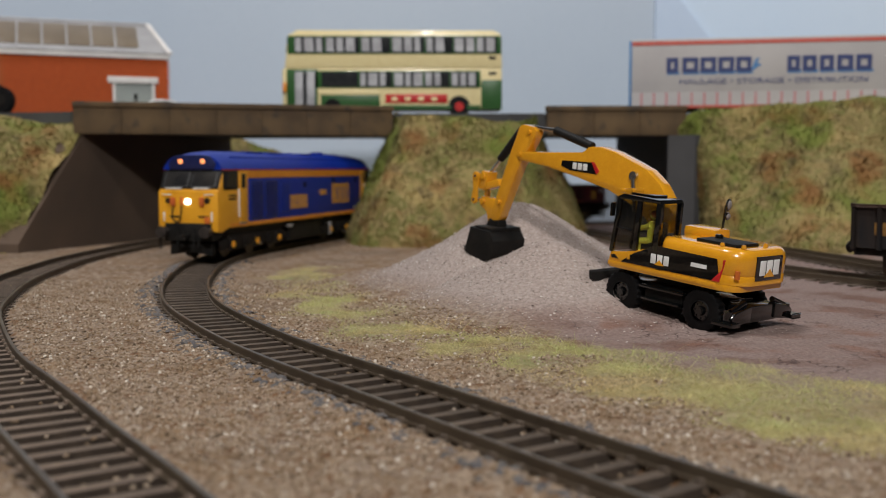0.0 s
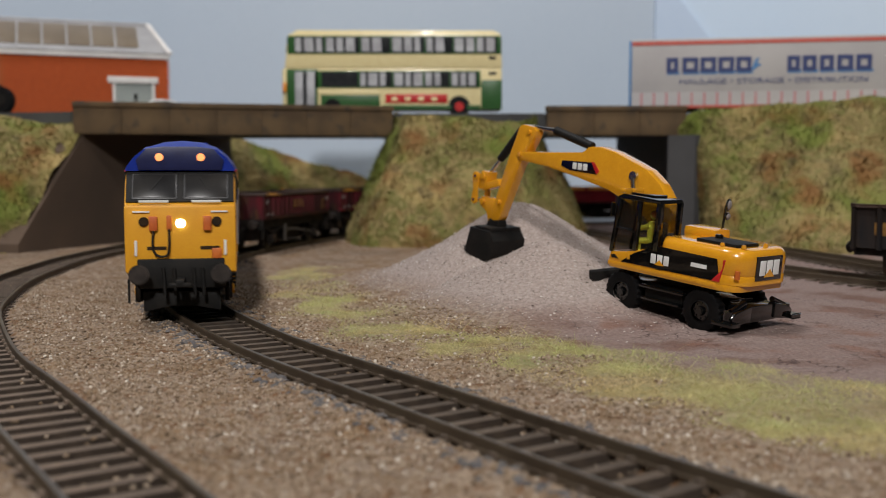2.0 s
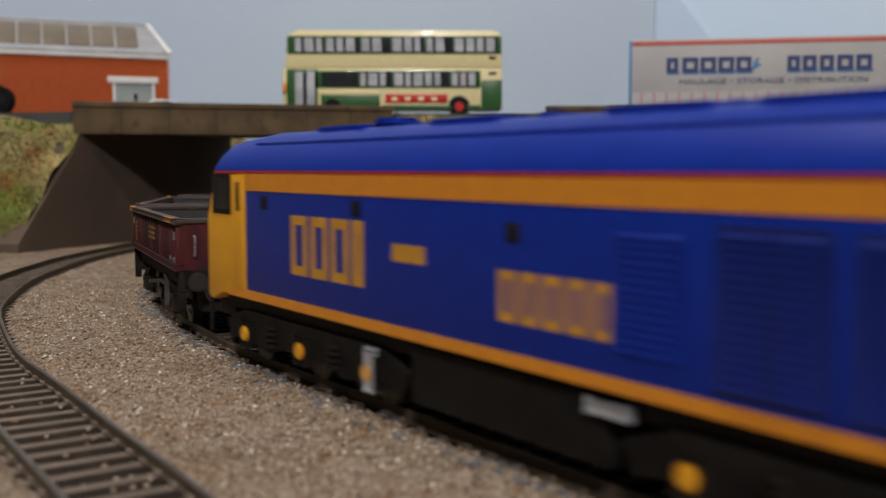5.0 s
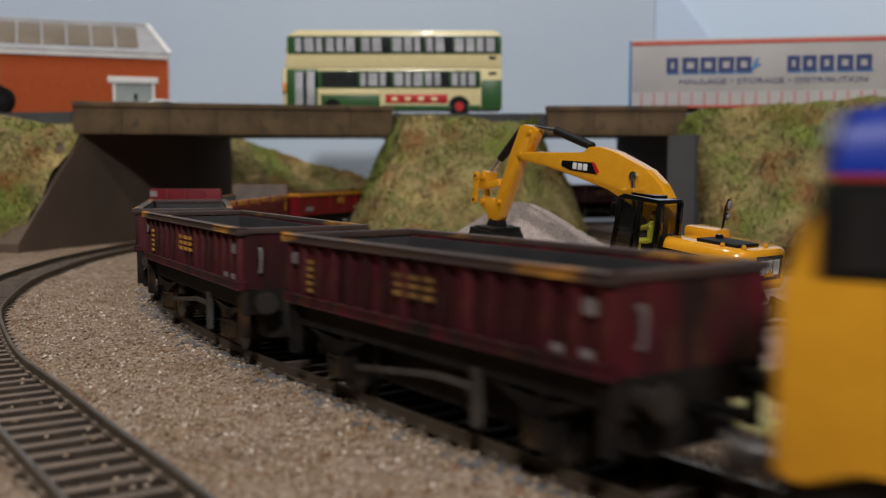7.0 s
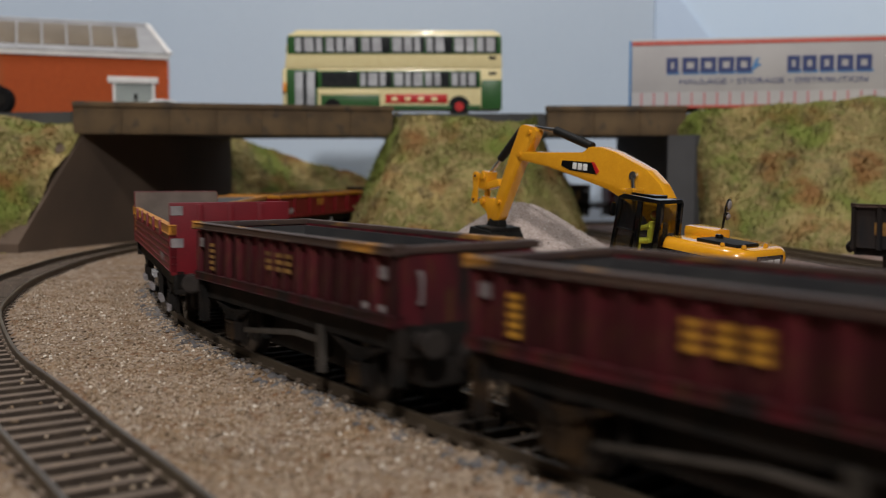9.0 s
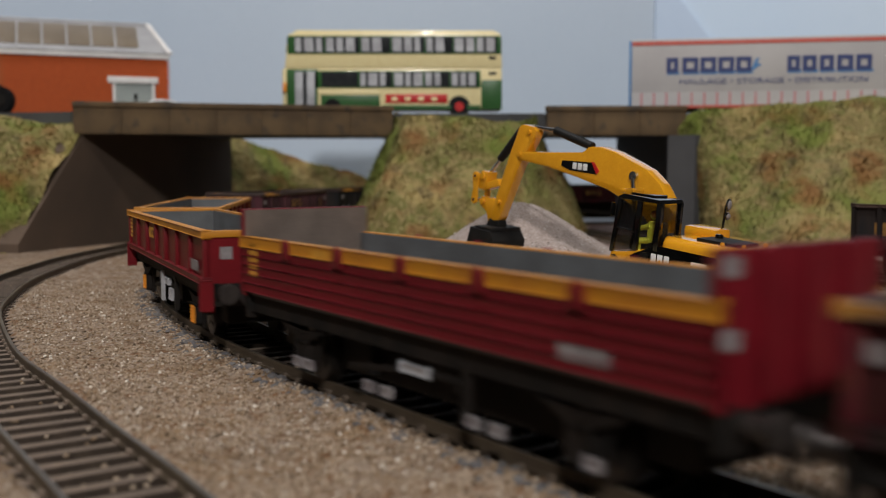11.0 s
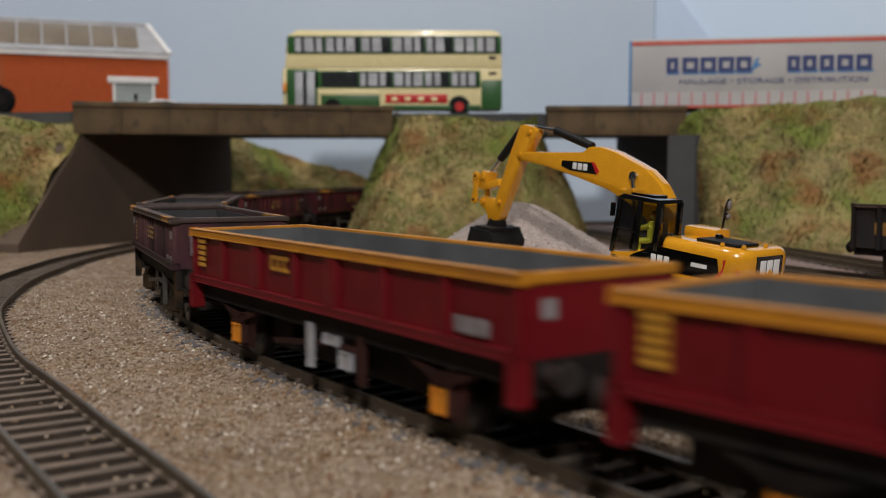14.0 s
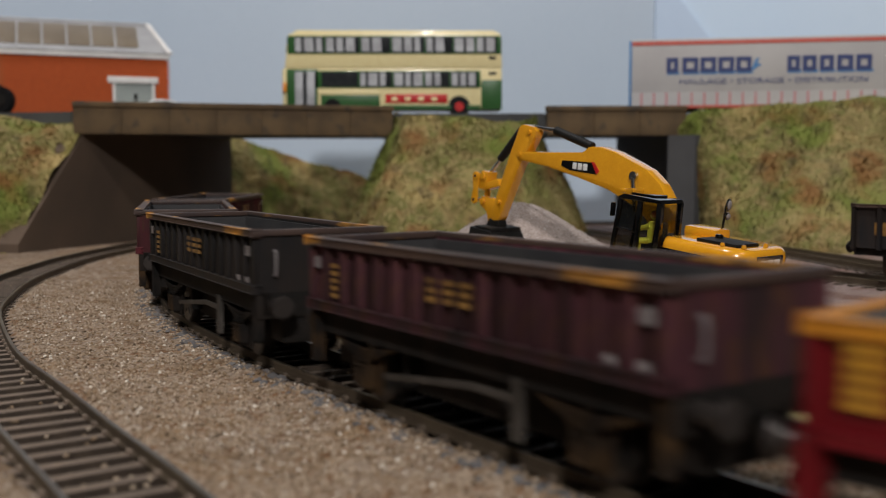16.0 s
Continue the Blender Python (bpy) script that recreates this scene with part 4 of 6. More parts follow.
        for k in (-27, 0, 27):
            wheelset(th, bx + k, 6.4)
    for y in (-1, 1):
        part("cantrail_stripe", box(bm_new(), -88.2, 78.2, y * HW - 0.1, y * HW + 0.18, 38.9, 42.6), "loco_orange", th, "orange cantrail stripe")
        part("red_line", box(bm_new(), -105, 105, y * HW - 0.1, y * HW + 0.22, 42.7, 43.3), "thin_red", th)
        part("sill_stripe", box(bm_new(), -98, 98, y * HW - 0.1, y * HW + 0.2, ZB, ZB + 2), "loco_orange", th, "orange sill stripe")
        for sx in (1,):
            for k, (x0, x1) in enumerate(((60.5, 74), (43, 58))):
                g = part("grille", box(bm_new(), x0, x1, y * HW - 0.2, y * HW + 0.12, 18, 37.4, bev=0.1), "loco_dark_blue", th, "dark blue louvred grille")
                for q in range(16):
                    z = 18.8 + q * 1.15
                    for u0, u1 in ((x0 + 0.5, (x0 + x1) / 2 - 0.3), ((x0 + x1) / 2 + 0.3, x1 - 0.5)):
                        part("slat", prism(bm_new(), [(y * (HW + 0.05), z), (y * (HW + 0.75), z + 0.12), (y * (HW + 0.05), z + 0.5)], u0, u1, "x"), "loco_blue", g, smooth=0)
        part("louvre_panel", box(bm_new(), 26, 35, y * HW - 0.1, y * HW + 0.1, 20, 36.5), "loco_blue", th)
        for q in range(14):
            part("louvre", prism(bm_new(), [(y * HW, 20.5 + q * 1.12), (y * (HW + 0.5), 20.7 + q * 1.12), (y * HW, 21.3 + q * 1.12)], 27, 38, "x"), "loco_blue", th, smooth=0)
        for x0, z0 in ((-80, 35), (-41, 35), (4, 33)):
            part("vent", box(bm_new(), x0, x0 + 3.4, y * HW - 0.1, y * HW + 0.3, z0, z0 + 3, bev=0.2), "under", th)
        # operator's mark and number drawn as plain strokes
        gm = []
        for x0, w in ((-68.5, 7.0), (-60.1, 6.8), (-51.9, 6.8), (-43.9, 4.2)):
            bm = bm_new()
            z0, z1 = 22.4, 34.4
            d = y * HW - 0.05, y * HW + 0.2
            lo = x0 + 3
            ring_mark(bm, lo, lo + w, z0, z1, 1.9, *d)
            part("operator_mark", bm, "decal_gold", th, "gold operator mark drawn as plain frames")
        for k in range(5):
            bm = bm_new()
            lo = 2.5 + k * 5.0
            d = y * HW - 0.05, y * HW + 0.2
            ring_mark(bm, lo, lo + 4.0, 21.4, 29, 1.35, *d)
            part("number_mark", bm, "decal_gold", th)
        lo = -27
        part("name_plate", box(bm_new(), lo, lo + 10, y * HW - 0.05, y * HW + 0.25, 28, 31), "decal_gold", th, "small gold plate")
        part("roof_walkway", box(bm_new(), -90, 90, y * 11.6 - 0.3, y * 11.6 + 0.3, 48.8, 49.4, bev=0.1), "loco_blue", th)
        part("silver_filler", box(bm_new(), 21, 28, y * 13.8, y * 15, 11.4, 13, bev=0.4), "silver", th, "bright filler pipe")
        part("silver_pipe", box(bm_new(), -38, -35.5, y * 13, y * 14.6, 3.5, 11, bev=0.5), "silver", th)
    part("fuel_tank", box(bm_new(), -24, 24, -14, 14, 3.6, 14, bev=1.0), "black", th, "black underslung fuel tank")
    part("underframe", box(bm_new(), -106, 106, -12.6, 12.6, 11.4, 15.2), "black", th)
    buffers(th, L, 11.4, 13.6, 2.9, 6.5)
    return th


def tube(points, r, seg=8):
    bm = bm_new()
    p = spline([q[:2] for q in points], 6)
    zs = spline([(q[2], 0) for q in points], 6)[:, 0]
    c = [Vector((a[0], a[1], z)) for a, z in zip(p, zs)]
    rings = []
    for i, q in enumerate(c):
        d = (c[min(i + 1, len(c) - 1)] - c[max(i - 1, 0)]).normalized()
        m = d.to_track_quat("Z", "Y").to_matrix()
        rings.append([tuple(q + m @ Vector((r * math.cos(a), r * math.sin(a), 0))) for a in np.linspace(0, 2 * math.pi, seg, endpoint=False)])
    return loft(bm, rings)


def running_gear(th, xa, mat, lever, cover):
    """Two axles with W-irons, springs and axle boxes, solebars and brake gear."""
    for sx in (-1, 1):
        for y in (-1, 1):
            x = sx * xa
            part("axle_guard", prism(bm_new(), [(x - 6, 13), (x - 3.6, 2.4), (x + 3.6, 2.4), (x + 6, 13), (x + 3, 13), (x + 2, 8), (x - 2, 8), (x - 3, 13)], y * 11.4, y * 12.2, "y"), mat, th)
            bm = box(bm_new(), x - 2.3, x + 2.3, y * 11.8, y * 13.6, 3.6, 8.4, bev=0.5)
            axle = part("axle_box", bm, mat, th)
            if cover:
                part("axle_cover", box(bm_new(), x - 1.5, x + 1.5, y * 13.4, y * 14.2, 3.9, 7.6, bev=0.4), cover, axle)
            bm = bm_new()
            for k in range(4):
                w = 10 - k * 2
                prism(bm, [(x - w, 11.2 - k * 0.7), (x, 10 - k * 0.7), (x + w, 11.2 - k * 0.7), (x + w, 11.7 - k * 0.7), (x, 10.5 - k * 0.7), (x - w, 11.7 - k * 0.7)], y * 12, y * 13.6, "y")
            part("leaf_spring", bm, mat, th)
        wheelset(th, sx * xa, 6.2)
    for y in (-1, 1):
        part("brake_lever", prism(bm_new(), [(-22, 6.3), (-22, 7.4), (4, 10.4), (16, 10.4), (16, 9.2), (4, 9.2)], y * 13.4, y * 14.0, "y", bev=0.1), lever, th)
        part("brake_post", box(bm_new(), 15.2, 17, y * 13.2, y * 14.4, 3.6, 13), lever, th)
    bm = bm_new()
    cyl(bm, (-12, -3, 8), (2, -3, 8), 3.2, seg=14, bev=0.4)
    part("brake_cylinder", bm, "under", th)
    bm = bm_new()
    for x in (-20, 8):
        box(bm, x, x + 1.5, -11, 11, 5, 13)
    part("cross_member", bm, "under", th)
    # dark block added to fill the shaded space between the axles
    part("underframe_filler", box(bm_new(), -xa + 8, xa - 8, -8.4, 8.4, 3.6, 12.6, bev=0.6), "under", th, "dark filler block for the shade among brake gear and underframe")
    for sx in (-1, 1):
        part("underframe_end", box(bm_new(), min(sx * (xa + 8), sx * (xa + 17)), max(sx * (xa + 8), sx * (xa + 17)), -9, 9, 5.2, 12.6, bev=0.6), "under", th)
        part("vacuum_pipe", tube([(sx * (xa + 17), 4, 12), (sx * (xa + 20), 4, 11), (sx * (xa + 21), 4, 6), (sx * (xa + 20.6), 4, 3.5)], 0.7), "under", th)
        for y in (-1, 1):
            part("brake_shoe", prism(bm_new(), [(sx * xa - 8.6, 3), (sx * xa - 7.2, 9.4), (sx * xa - 6.2, 9.4), (sx * xa - 7.2, 3)], y * 7.4, y * 9.6, "y", bev=0.2), "under", th)


def tub_wagon(name, mats, rim, labels, decal, seed):
    """A short ribbed box wagon, open on top, heavily weathered."""
    th = thing(name, labels, "wagon", "open wagons of the train")
    L, W, ZT, ZB = 47.5, 15.6, 30.5, 18.2
    for y in (-1, 1):
        n = 15
        pw = (2 * L - 2.4) / n
        panel = finish(box(bm_new(), -pw / 2, pw / 2, -0.35, 0.35, ZB, ZT - 1), "side_panel", mats)
        for k in range(n):
            share("side_panel", panel, th, mmpose(-L + 1.2 + (k + 0.5) * pw, y * (W - 1.25), 0))
        rib = finish(prism(bm_new(), [(-0.95, ZB + 0.2), (-0.95, ZT - 2), (0.95, ZT - 2), (0.95, ZB + 0.2)], -0.75, 0.75, "y", bev=0.25), "rib", mats)
        for k in range(n + 1):
            share("rib", rib, th, mmpose(-L + 1.2 + k * (2 * L - 2.4) / n, y * (W - 0.7), 0))
        part("top_rail", box(bm_new(), -L - 0.4, L + 0.4, y * (W - 1.6), y * (W + 0.45), ZT - 1.4, ZT, bev=0.35), rim, th, "worn top rail")
        part("inner_side", box(bm_new(), -L + 1, L - 1, y * (W - 2.2), y * (W - 1.75), ZB - 0.5, ZT - 1.6), "tub_inside", th)
        part("bottom_rail", box(bm_new(), -L, L, y * (W - 1.6), y * (W + 0.3), ZB - 1.6, ZB + 0.2, bev=0.25), mats, th)
        part("solebar", box(bm_new(), -L, L, y * 12, y * 13.6, 12, ZB - 1.5, bev=0.2), "under", th)
        for x in (-43.5, 43.5):
            part("pale_label", box(bm_new(), x - 1.2, x + 1.2, y * W, y * (W + 0.12), ZT - 5.8, ZT - 3.6), "decal_pale", th)
        for k in range(3):
            bm = bm_new()
            lo = -5.5 + k * 4.7
            for q in (0, 1, 2):
                box(bm, lo, lo + 2.8, y * W, y * (W + 0.14), ZT - 8.2 + q * 1.5, ZT - 7.3 + q * 1.5)
            part("operator_mark", bm, decal, th)
        bm = bm_new()
        for q in range(5):
            box(bm, -38, -35.4, y * W, y * (W + 0.14), ZT - 11 + q * 1.4, ZT - 10.2 + q * 1.4)
        part("data_panel", bm, decal, th)
        for x in (36, 42):
            part("chalk_patch", box(bm_new(), x, x + 2, y * W, y * (W + 0.12), ZB + 0.6, ZB + 1.8), "decal_pale", th)
        for x in (-L + 1.4, L - 1.4):
            part("end_step", box(bm_new(), x - 1.0, x + 1.0, y * 13.6, y * 15.0, 6.2, ZB - 1.4, bev=0.3), "brown_under" if seed % 2 == 0 else "under", th)
    for s in (-1, 1):
        part("end_sheet", box(bm_new(), min(s * L, s * (L - 1)), max(s * L, s * (L - 1)), -W + 1, W - 1, ZB - 1.5, ZT - 1), mats, th)
        part("inner_end", box(bm_new(), min(s * (L - 1.2), s * (L - 1.6)), max(s * (L - 1.2), s * (L - 1.6)), -W + 2, W - 2, ZB - 0.5, ZT - 1.6), "tub_inside", th)
        part("end_rail", box(bm_new(), min(s * (L - 1.4), s * (L + 0.5)), max(s * (L - 1.4), s * (L + 0.5)), -W - 0.3, W + 0.3, ZT - 1.35, ZT + 0.06, bev=0.35), rim, th, "worn end rail")
        part("corner_handle", tube([(s * (L + 0.1), -11, ZT - 10), (s * (L + 1.1), -11, ZT - 9.6), (s * (L + 1.1), -11, ZT - 5), (s * (L + 0.1), -11, ZT - 4.6)], 0.3), "decal_pale", th)
        part("headstock", box(bm_new(), min(s * (L - 2), s * L), max(s * (L - 2), s * L), -15, 15, 11, ZB - 1.4, bev=0.3), "under", th)
    part("floor", box(bm_new(), -L + 1, L - 1, -W + 1.4, W - 1.4, ZB - 1, ZB), "tub_inside", th)
    running_gear(th, 30, "under" if seed % 2 else "brown_under", "lever_grey", "brown_under")
    buffers(th, L, 11, 14, 2.6, 6)
    return th


def low_wagon(name, label, gear="under"):
    """A long clean red wagon with broad side posts and a yellow top rail."""
    th = thing(name, label, "wagon", "open wagons of the train")
    L, W, ZT, ZB = 65.3, 15.8, 28.9, 17.0
    for y in (-1, 1):
        part("side_sheet", box(bm_new(), -L, L, y * (W - 1.5), y * (W - 0.7), ZB, ZT - 1), "ews_red", th, "clean dark red side")
        part("inner_side", box(bm_new(), -L + 1, L - 1, y * (W - 2.1), y * (W - 1.65), ZB - 0.4, ZT - 0.6), "grey_inside", th, "grey inside")
        part("top_rail", box(bm_new(), -L - 0.3, L + 0.3, y * (W - 1.5), y * (W + 0.35), ZT - 1.7, ZT, bev=0.3), "rim_yellow", th, "yellow top rail")
        part("bottom_rail", box(bm_new(), -L, L, y * (W - 1.5), y * (W + 0.5), ZB - 1, ZB + 0.5, bev=0.25), "ews_red", th)
        post = finish(box(bm_new(), -0.9, 0.9, -0.8, 0.8, ZB, ZT - 1.5, bev=0.3), "post", "ews_red")
        wide = finish(box(bm_new(), -2.4, 2.4, -0.9, 0.9, ZB, ZT - 1.5, bev=0.5), "post", "ews_red")
        for k, x in enumerate((-L + 1, -46, -27, -8, 8, 27, 46, L - 1)):
            share("post", wide if k in (2, 4) else post, th, mmpose(x, y * (W - 0.55), 0))
        part("solebar", box(bm_new(), -L, L, y * 12.4, y * 14, 12, ZB - 1, bev=0.2), "under", th)
        bm = bm_new()
        lo = -19 if y < 0 else 10
        for k in range(3):
            box(bm, lo + k * 3.1, lo + k * 3.1 + 2.4, y * W, y * (W + 0.1), 22.4, 23.2)
            box(bm, lo + k * 3.1, lo + k * 3.1 + 2.4, y * W, y * (W + 0.1), 24.8, 25.6)
            box(bm, lo + k * 3.1, lo + k * 3.1 + 0.8, y * W, y * (W + 0.1), 22.4, 25.6)
        part("operator_mark", bm, "decal_gold", th)
        bm = bm_new()
        for q in range(5):
            box(bm, -61, -56.5, y * W, y * (W + 0.1), 20 + q * 1.4, 20.9 + q * 1.4)
        part("data_panel", bm, "decal_gold", th)
        part("pale_label", box(bm_new(), 49, 58, y * W, y * (W + 0.12), 18.6, 21.2), "decal_pale", th)
        part("hand_brake_plate", box(bm_new(), -4.5, -2.6, y * 14, y * 14.8, 4.2, 13, bev=0.1), "silver", th, "tall pale brake plate")
        part("silver_lever", box(bm_new(), 3, 8, y * 14, y * 14.8, 10, 11.6, bev=0.3), "silver", th)
        part("silver_box", box(bm_new(), 9, 13, y * 14, y * 14.6, 6, 9, bev=0.3), "silver", th)
        for x in (-L + 1, L - 1):
            part("corner_leg", box(bm_new(), x - 1.2, x + 1.2, y * 14, y * (W + 0.6), 9.6, ZB, bev=0.3), "ews_red", th)
    for s in (-1, 1):
        part("end_sheet", box(bm_new(), min(s * L, s * (L - 1)), max(s * L, s * (L - 1)), -W + 0.8, W - 0.8, ZB - 1, ZT - 1), "ews_red", th)
        part("inner_end", box(bm_new(), min(s * (L - 1.2), s * (L - 1.6)), max(s * (L - 1.2), s * (L - 1.6)), -W + 2, W - 2, ZB - 0.5, ZT - 0.6), "grey_inside", th)
        part("end_rail", box(bm_new(), min(s * (L - 1.3), s * (L + 0.4)), max(s * (L - 1.3), s * (L + 0.4)), -W - 0.2, W + 0.2, ZT - 1.65, ZT + 0.05, bev=0.3), "rim_yellow", th)
        part("headstock", box(bm_new(), min(s * (L - 2), s * L), max(s * (L - 2), s * L), -15, 15, 10.5, ZB - 0.5, bev=0.3), "under", th)
        part("end_label", box(bm_new(), min(s * L, s * (L + 0.15)), max(s * L, s * (L + 0.15)), -12, -9, 22, 25), "decal_pale", th)
    part("floor", box(bm_new(), -L + 1, L - 1, -W + 1.4, W - 1.4, ZB - 1, ZB), "grey_inside", th)
    running_gear(th, 42, gear, gear, "loco_orange")
    buffers(th, L, 11, 14, 2.6, 6)
    return th


def plank_wagon():
    th = thing("plank_wagon", "dark red planked wagon with yellow top plank and high end boards", "wagon", "open wagons of the train")
    L, W, ZT, ZB = 67.5, 15.8, 28.8, 16.6
    for y in (-1, 1):
        h = (ZT - 2.4 - ZB) / 5
        for k in range(5):
            part("plank", box(bm_new(), -L, L, y * (W - 1.4), y * W, ZB + k * h + 0.12, ZB + (k + 1) * h - 0.12, bev=0.22), "plank_red", th)
        part("top_plank", box(bm_new(), -L, L, y * (W - 1.4), y * (W + 0.1), ZT - 2.4, ZT, bev=0.25), "rim_yellow", th, "yellow top plank")
        part("inner_side", box(bm_new(), -L + 1, L - 1, y * (W - 2), y * (W - 1.5), ZB - 0.4, ZT - 0.3), "grey_inside", th, "grey planked inside")
        for x in (-44, -22, 0, 22, 44):
            part("door_latch", prism(bm_new(), [(x - 1.8, ZT - 3.6), (x - 1.2, ZT - 0.6), (x, ZT + 0.5), (x + 1.2, ZT - 0.6), (x + 1.8, ZT - 3.6)], y * W, y * (W + 0.8), "y", bev=0.2), "plank_red", th)
        part("solebar", box(bm_new(), -L, L, y * 12.4, y * 14, 12, ZB - 0.2, bev=0.2), "under", th)
        bm = bm_new()
        for q in range(5):
            box(bm, -63, -58.6, y * W, y * (W + 0.1), 20.4 + q * 1.5, 21.4 + q * 1.5)
        part("data_panel", bm, "decal_gold", th)
        part("operator_mark", box(bm_new(), -33, -26, y * W, y * (W + 0.14), 26.2, 28), "decal_gold", th)
        part("pale_label", box(bm_new(), 40, 50, y * W, y * (W + 0.12), 18, 20.4), "decal_pale", th)
        for x in (-44, -39, -15, -9, 17, 23, 44):
            part("white_tip", box(bm_new(), x, x + 3, y * 14, y * 14.6, 3.5, 5.2, bev=0.2), "decal_pale", th)
        part("silver_lever", box(bm_new(), -2, 6, y * 14, y * 14.8, 9.2, 10.6, bev=0.3), "silver", th)
    for s in (-1, 1):
        part("end_board", box(bm_new(), min(s * L, s * (L - 1.6)), max(s * L, s * (L - 1.6)), -W, W, ZB - 1, 34.8, bev=0.3), "plank_red", th, "high red end board")
        part("end_lining", box(bm_new(), min(s * (L - 1.7), s * (L - 2)), max(s * (L - 1.7), s * (L - 2)), -W + 0.3, W - 0.3, ZB - 0.5, 34.6), "end_brown", th, "brown lining of the end board")
        bm = bm_new()
        for y in (-8, 0, 8):
            box(bm, min(s * L, s * (L + 0.8)), max(s * L, s * (L + 0.8)), y - 0.8, y + 0.8, ZB, 34.4, bev=0.2)
        part("end_stanchion", bm, "plank_red", th)
        bm = bm_new()
        for z in (23, 31.5):
            box(bm, min(s * (L + 0.05), s * (L + 0.2)), max(s * (L + 0.05), s * (L + 0.2)), -15.6, -12.4, z, z + 2.4)
        part("end_label", bm, "decal_pale", th)
        part("headstock", box(bm_new(), min(s * (L - 2), s * L), max(s * (L - 2), s * L), -15, 15, 10.5, ZB - 0.5, bev=0.3), "under", th)
    part("floor", box(bm_new(), -L + 1, L - 1, -W + 1.4, W - 1.4, ZB - 1, ZB), "grey_inside", th)
    running_gear(th, 42, "under", "under", None)
    buffers(th, L, 11, 14, 2.6, 6)
    return th


# vehicles with the offset of each one's middle behind the engine's rear end, and the half distance of its axles
ENGINE = locomotive()
TRAIN = [(ENGINE, -110.0, 65)]
TRAIN.append((tub_wagon("tub_wagon", "maroon", "rim_rust", "weathered maroon ribbed box wagon with grimy gold marks", "decal_dim", 1), 120.5 - 47.5, 30))
TRAIN.append((tub_wagon("tub_wagon", "maroon", "rim_rust", "weathered maroon ribbed box wagon with rusty top rail", "decal_gold", 2), 235.3 - 47.5, 30))
TRAIN.append((tub_wagon("tub_wagon", "maroon", "rim_rust", "weathered maroon ribbed box wagon with brake lever showing", "decal_dim", 3), 351.5 - 47.5, 30))
TRAIN.append((plank_wagon(), 500 - 67.5, 42))
TRAIN.append((low_wagon("low_wagon", "clean dark red low wagon with yellow top rail"), 646.8 - 65.3, 42))
TRAIN.append((low_wagon("low_wagon", "dark red low wagon with brown running gear", "red_brown_under"), 796 - 65.3, 42))
TRAIN.append((tub_wagon("tub_wagon", "maroon_grey", "rim_rust", "faded purple-maroon ribbed box wagon with rusty top rail", "decal_dim", 4), 908 - 47.5, 30))
TRAIN.append((tub_wagon("tub_wagon", "wagon_black", "rim_rust", "sooty black ribbed box wagon with pale worn rail", "decal_dim", 5), 1025 - 47.5, 30))
TRAIN.append((tub_wagon("tub_wagon", "maroon", "rim_rust", "dirty dark maroon ribbed box wagon", "decal_dim", 6), 1140 - 47.5, 30))
TRAIN.append((tub_wagon("tub_wagon", "maroon", "rim_rust", "dark maroon ribbed box wagon at the train's tail", "decal_dim", 7), 1255 - 47.5, 30))


# ---- excavator ----
def at_local(bm, m):
    bm.transform(m)
    return bm


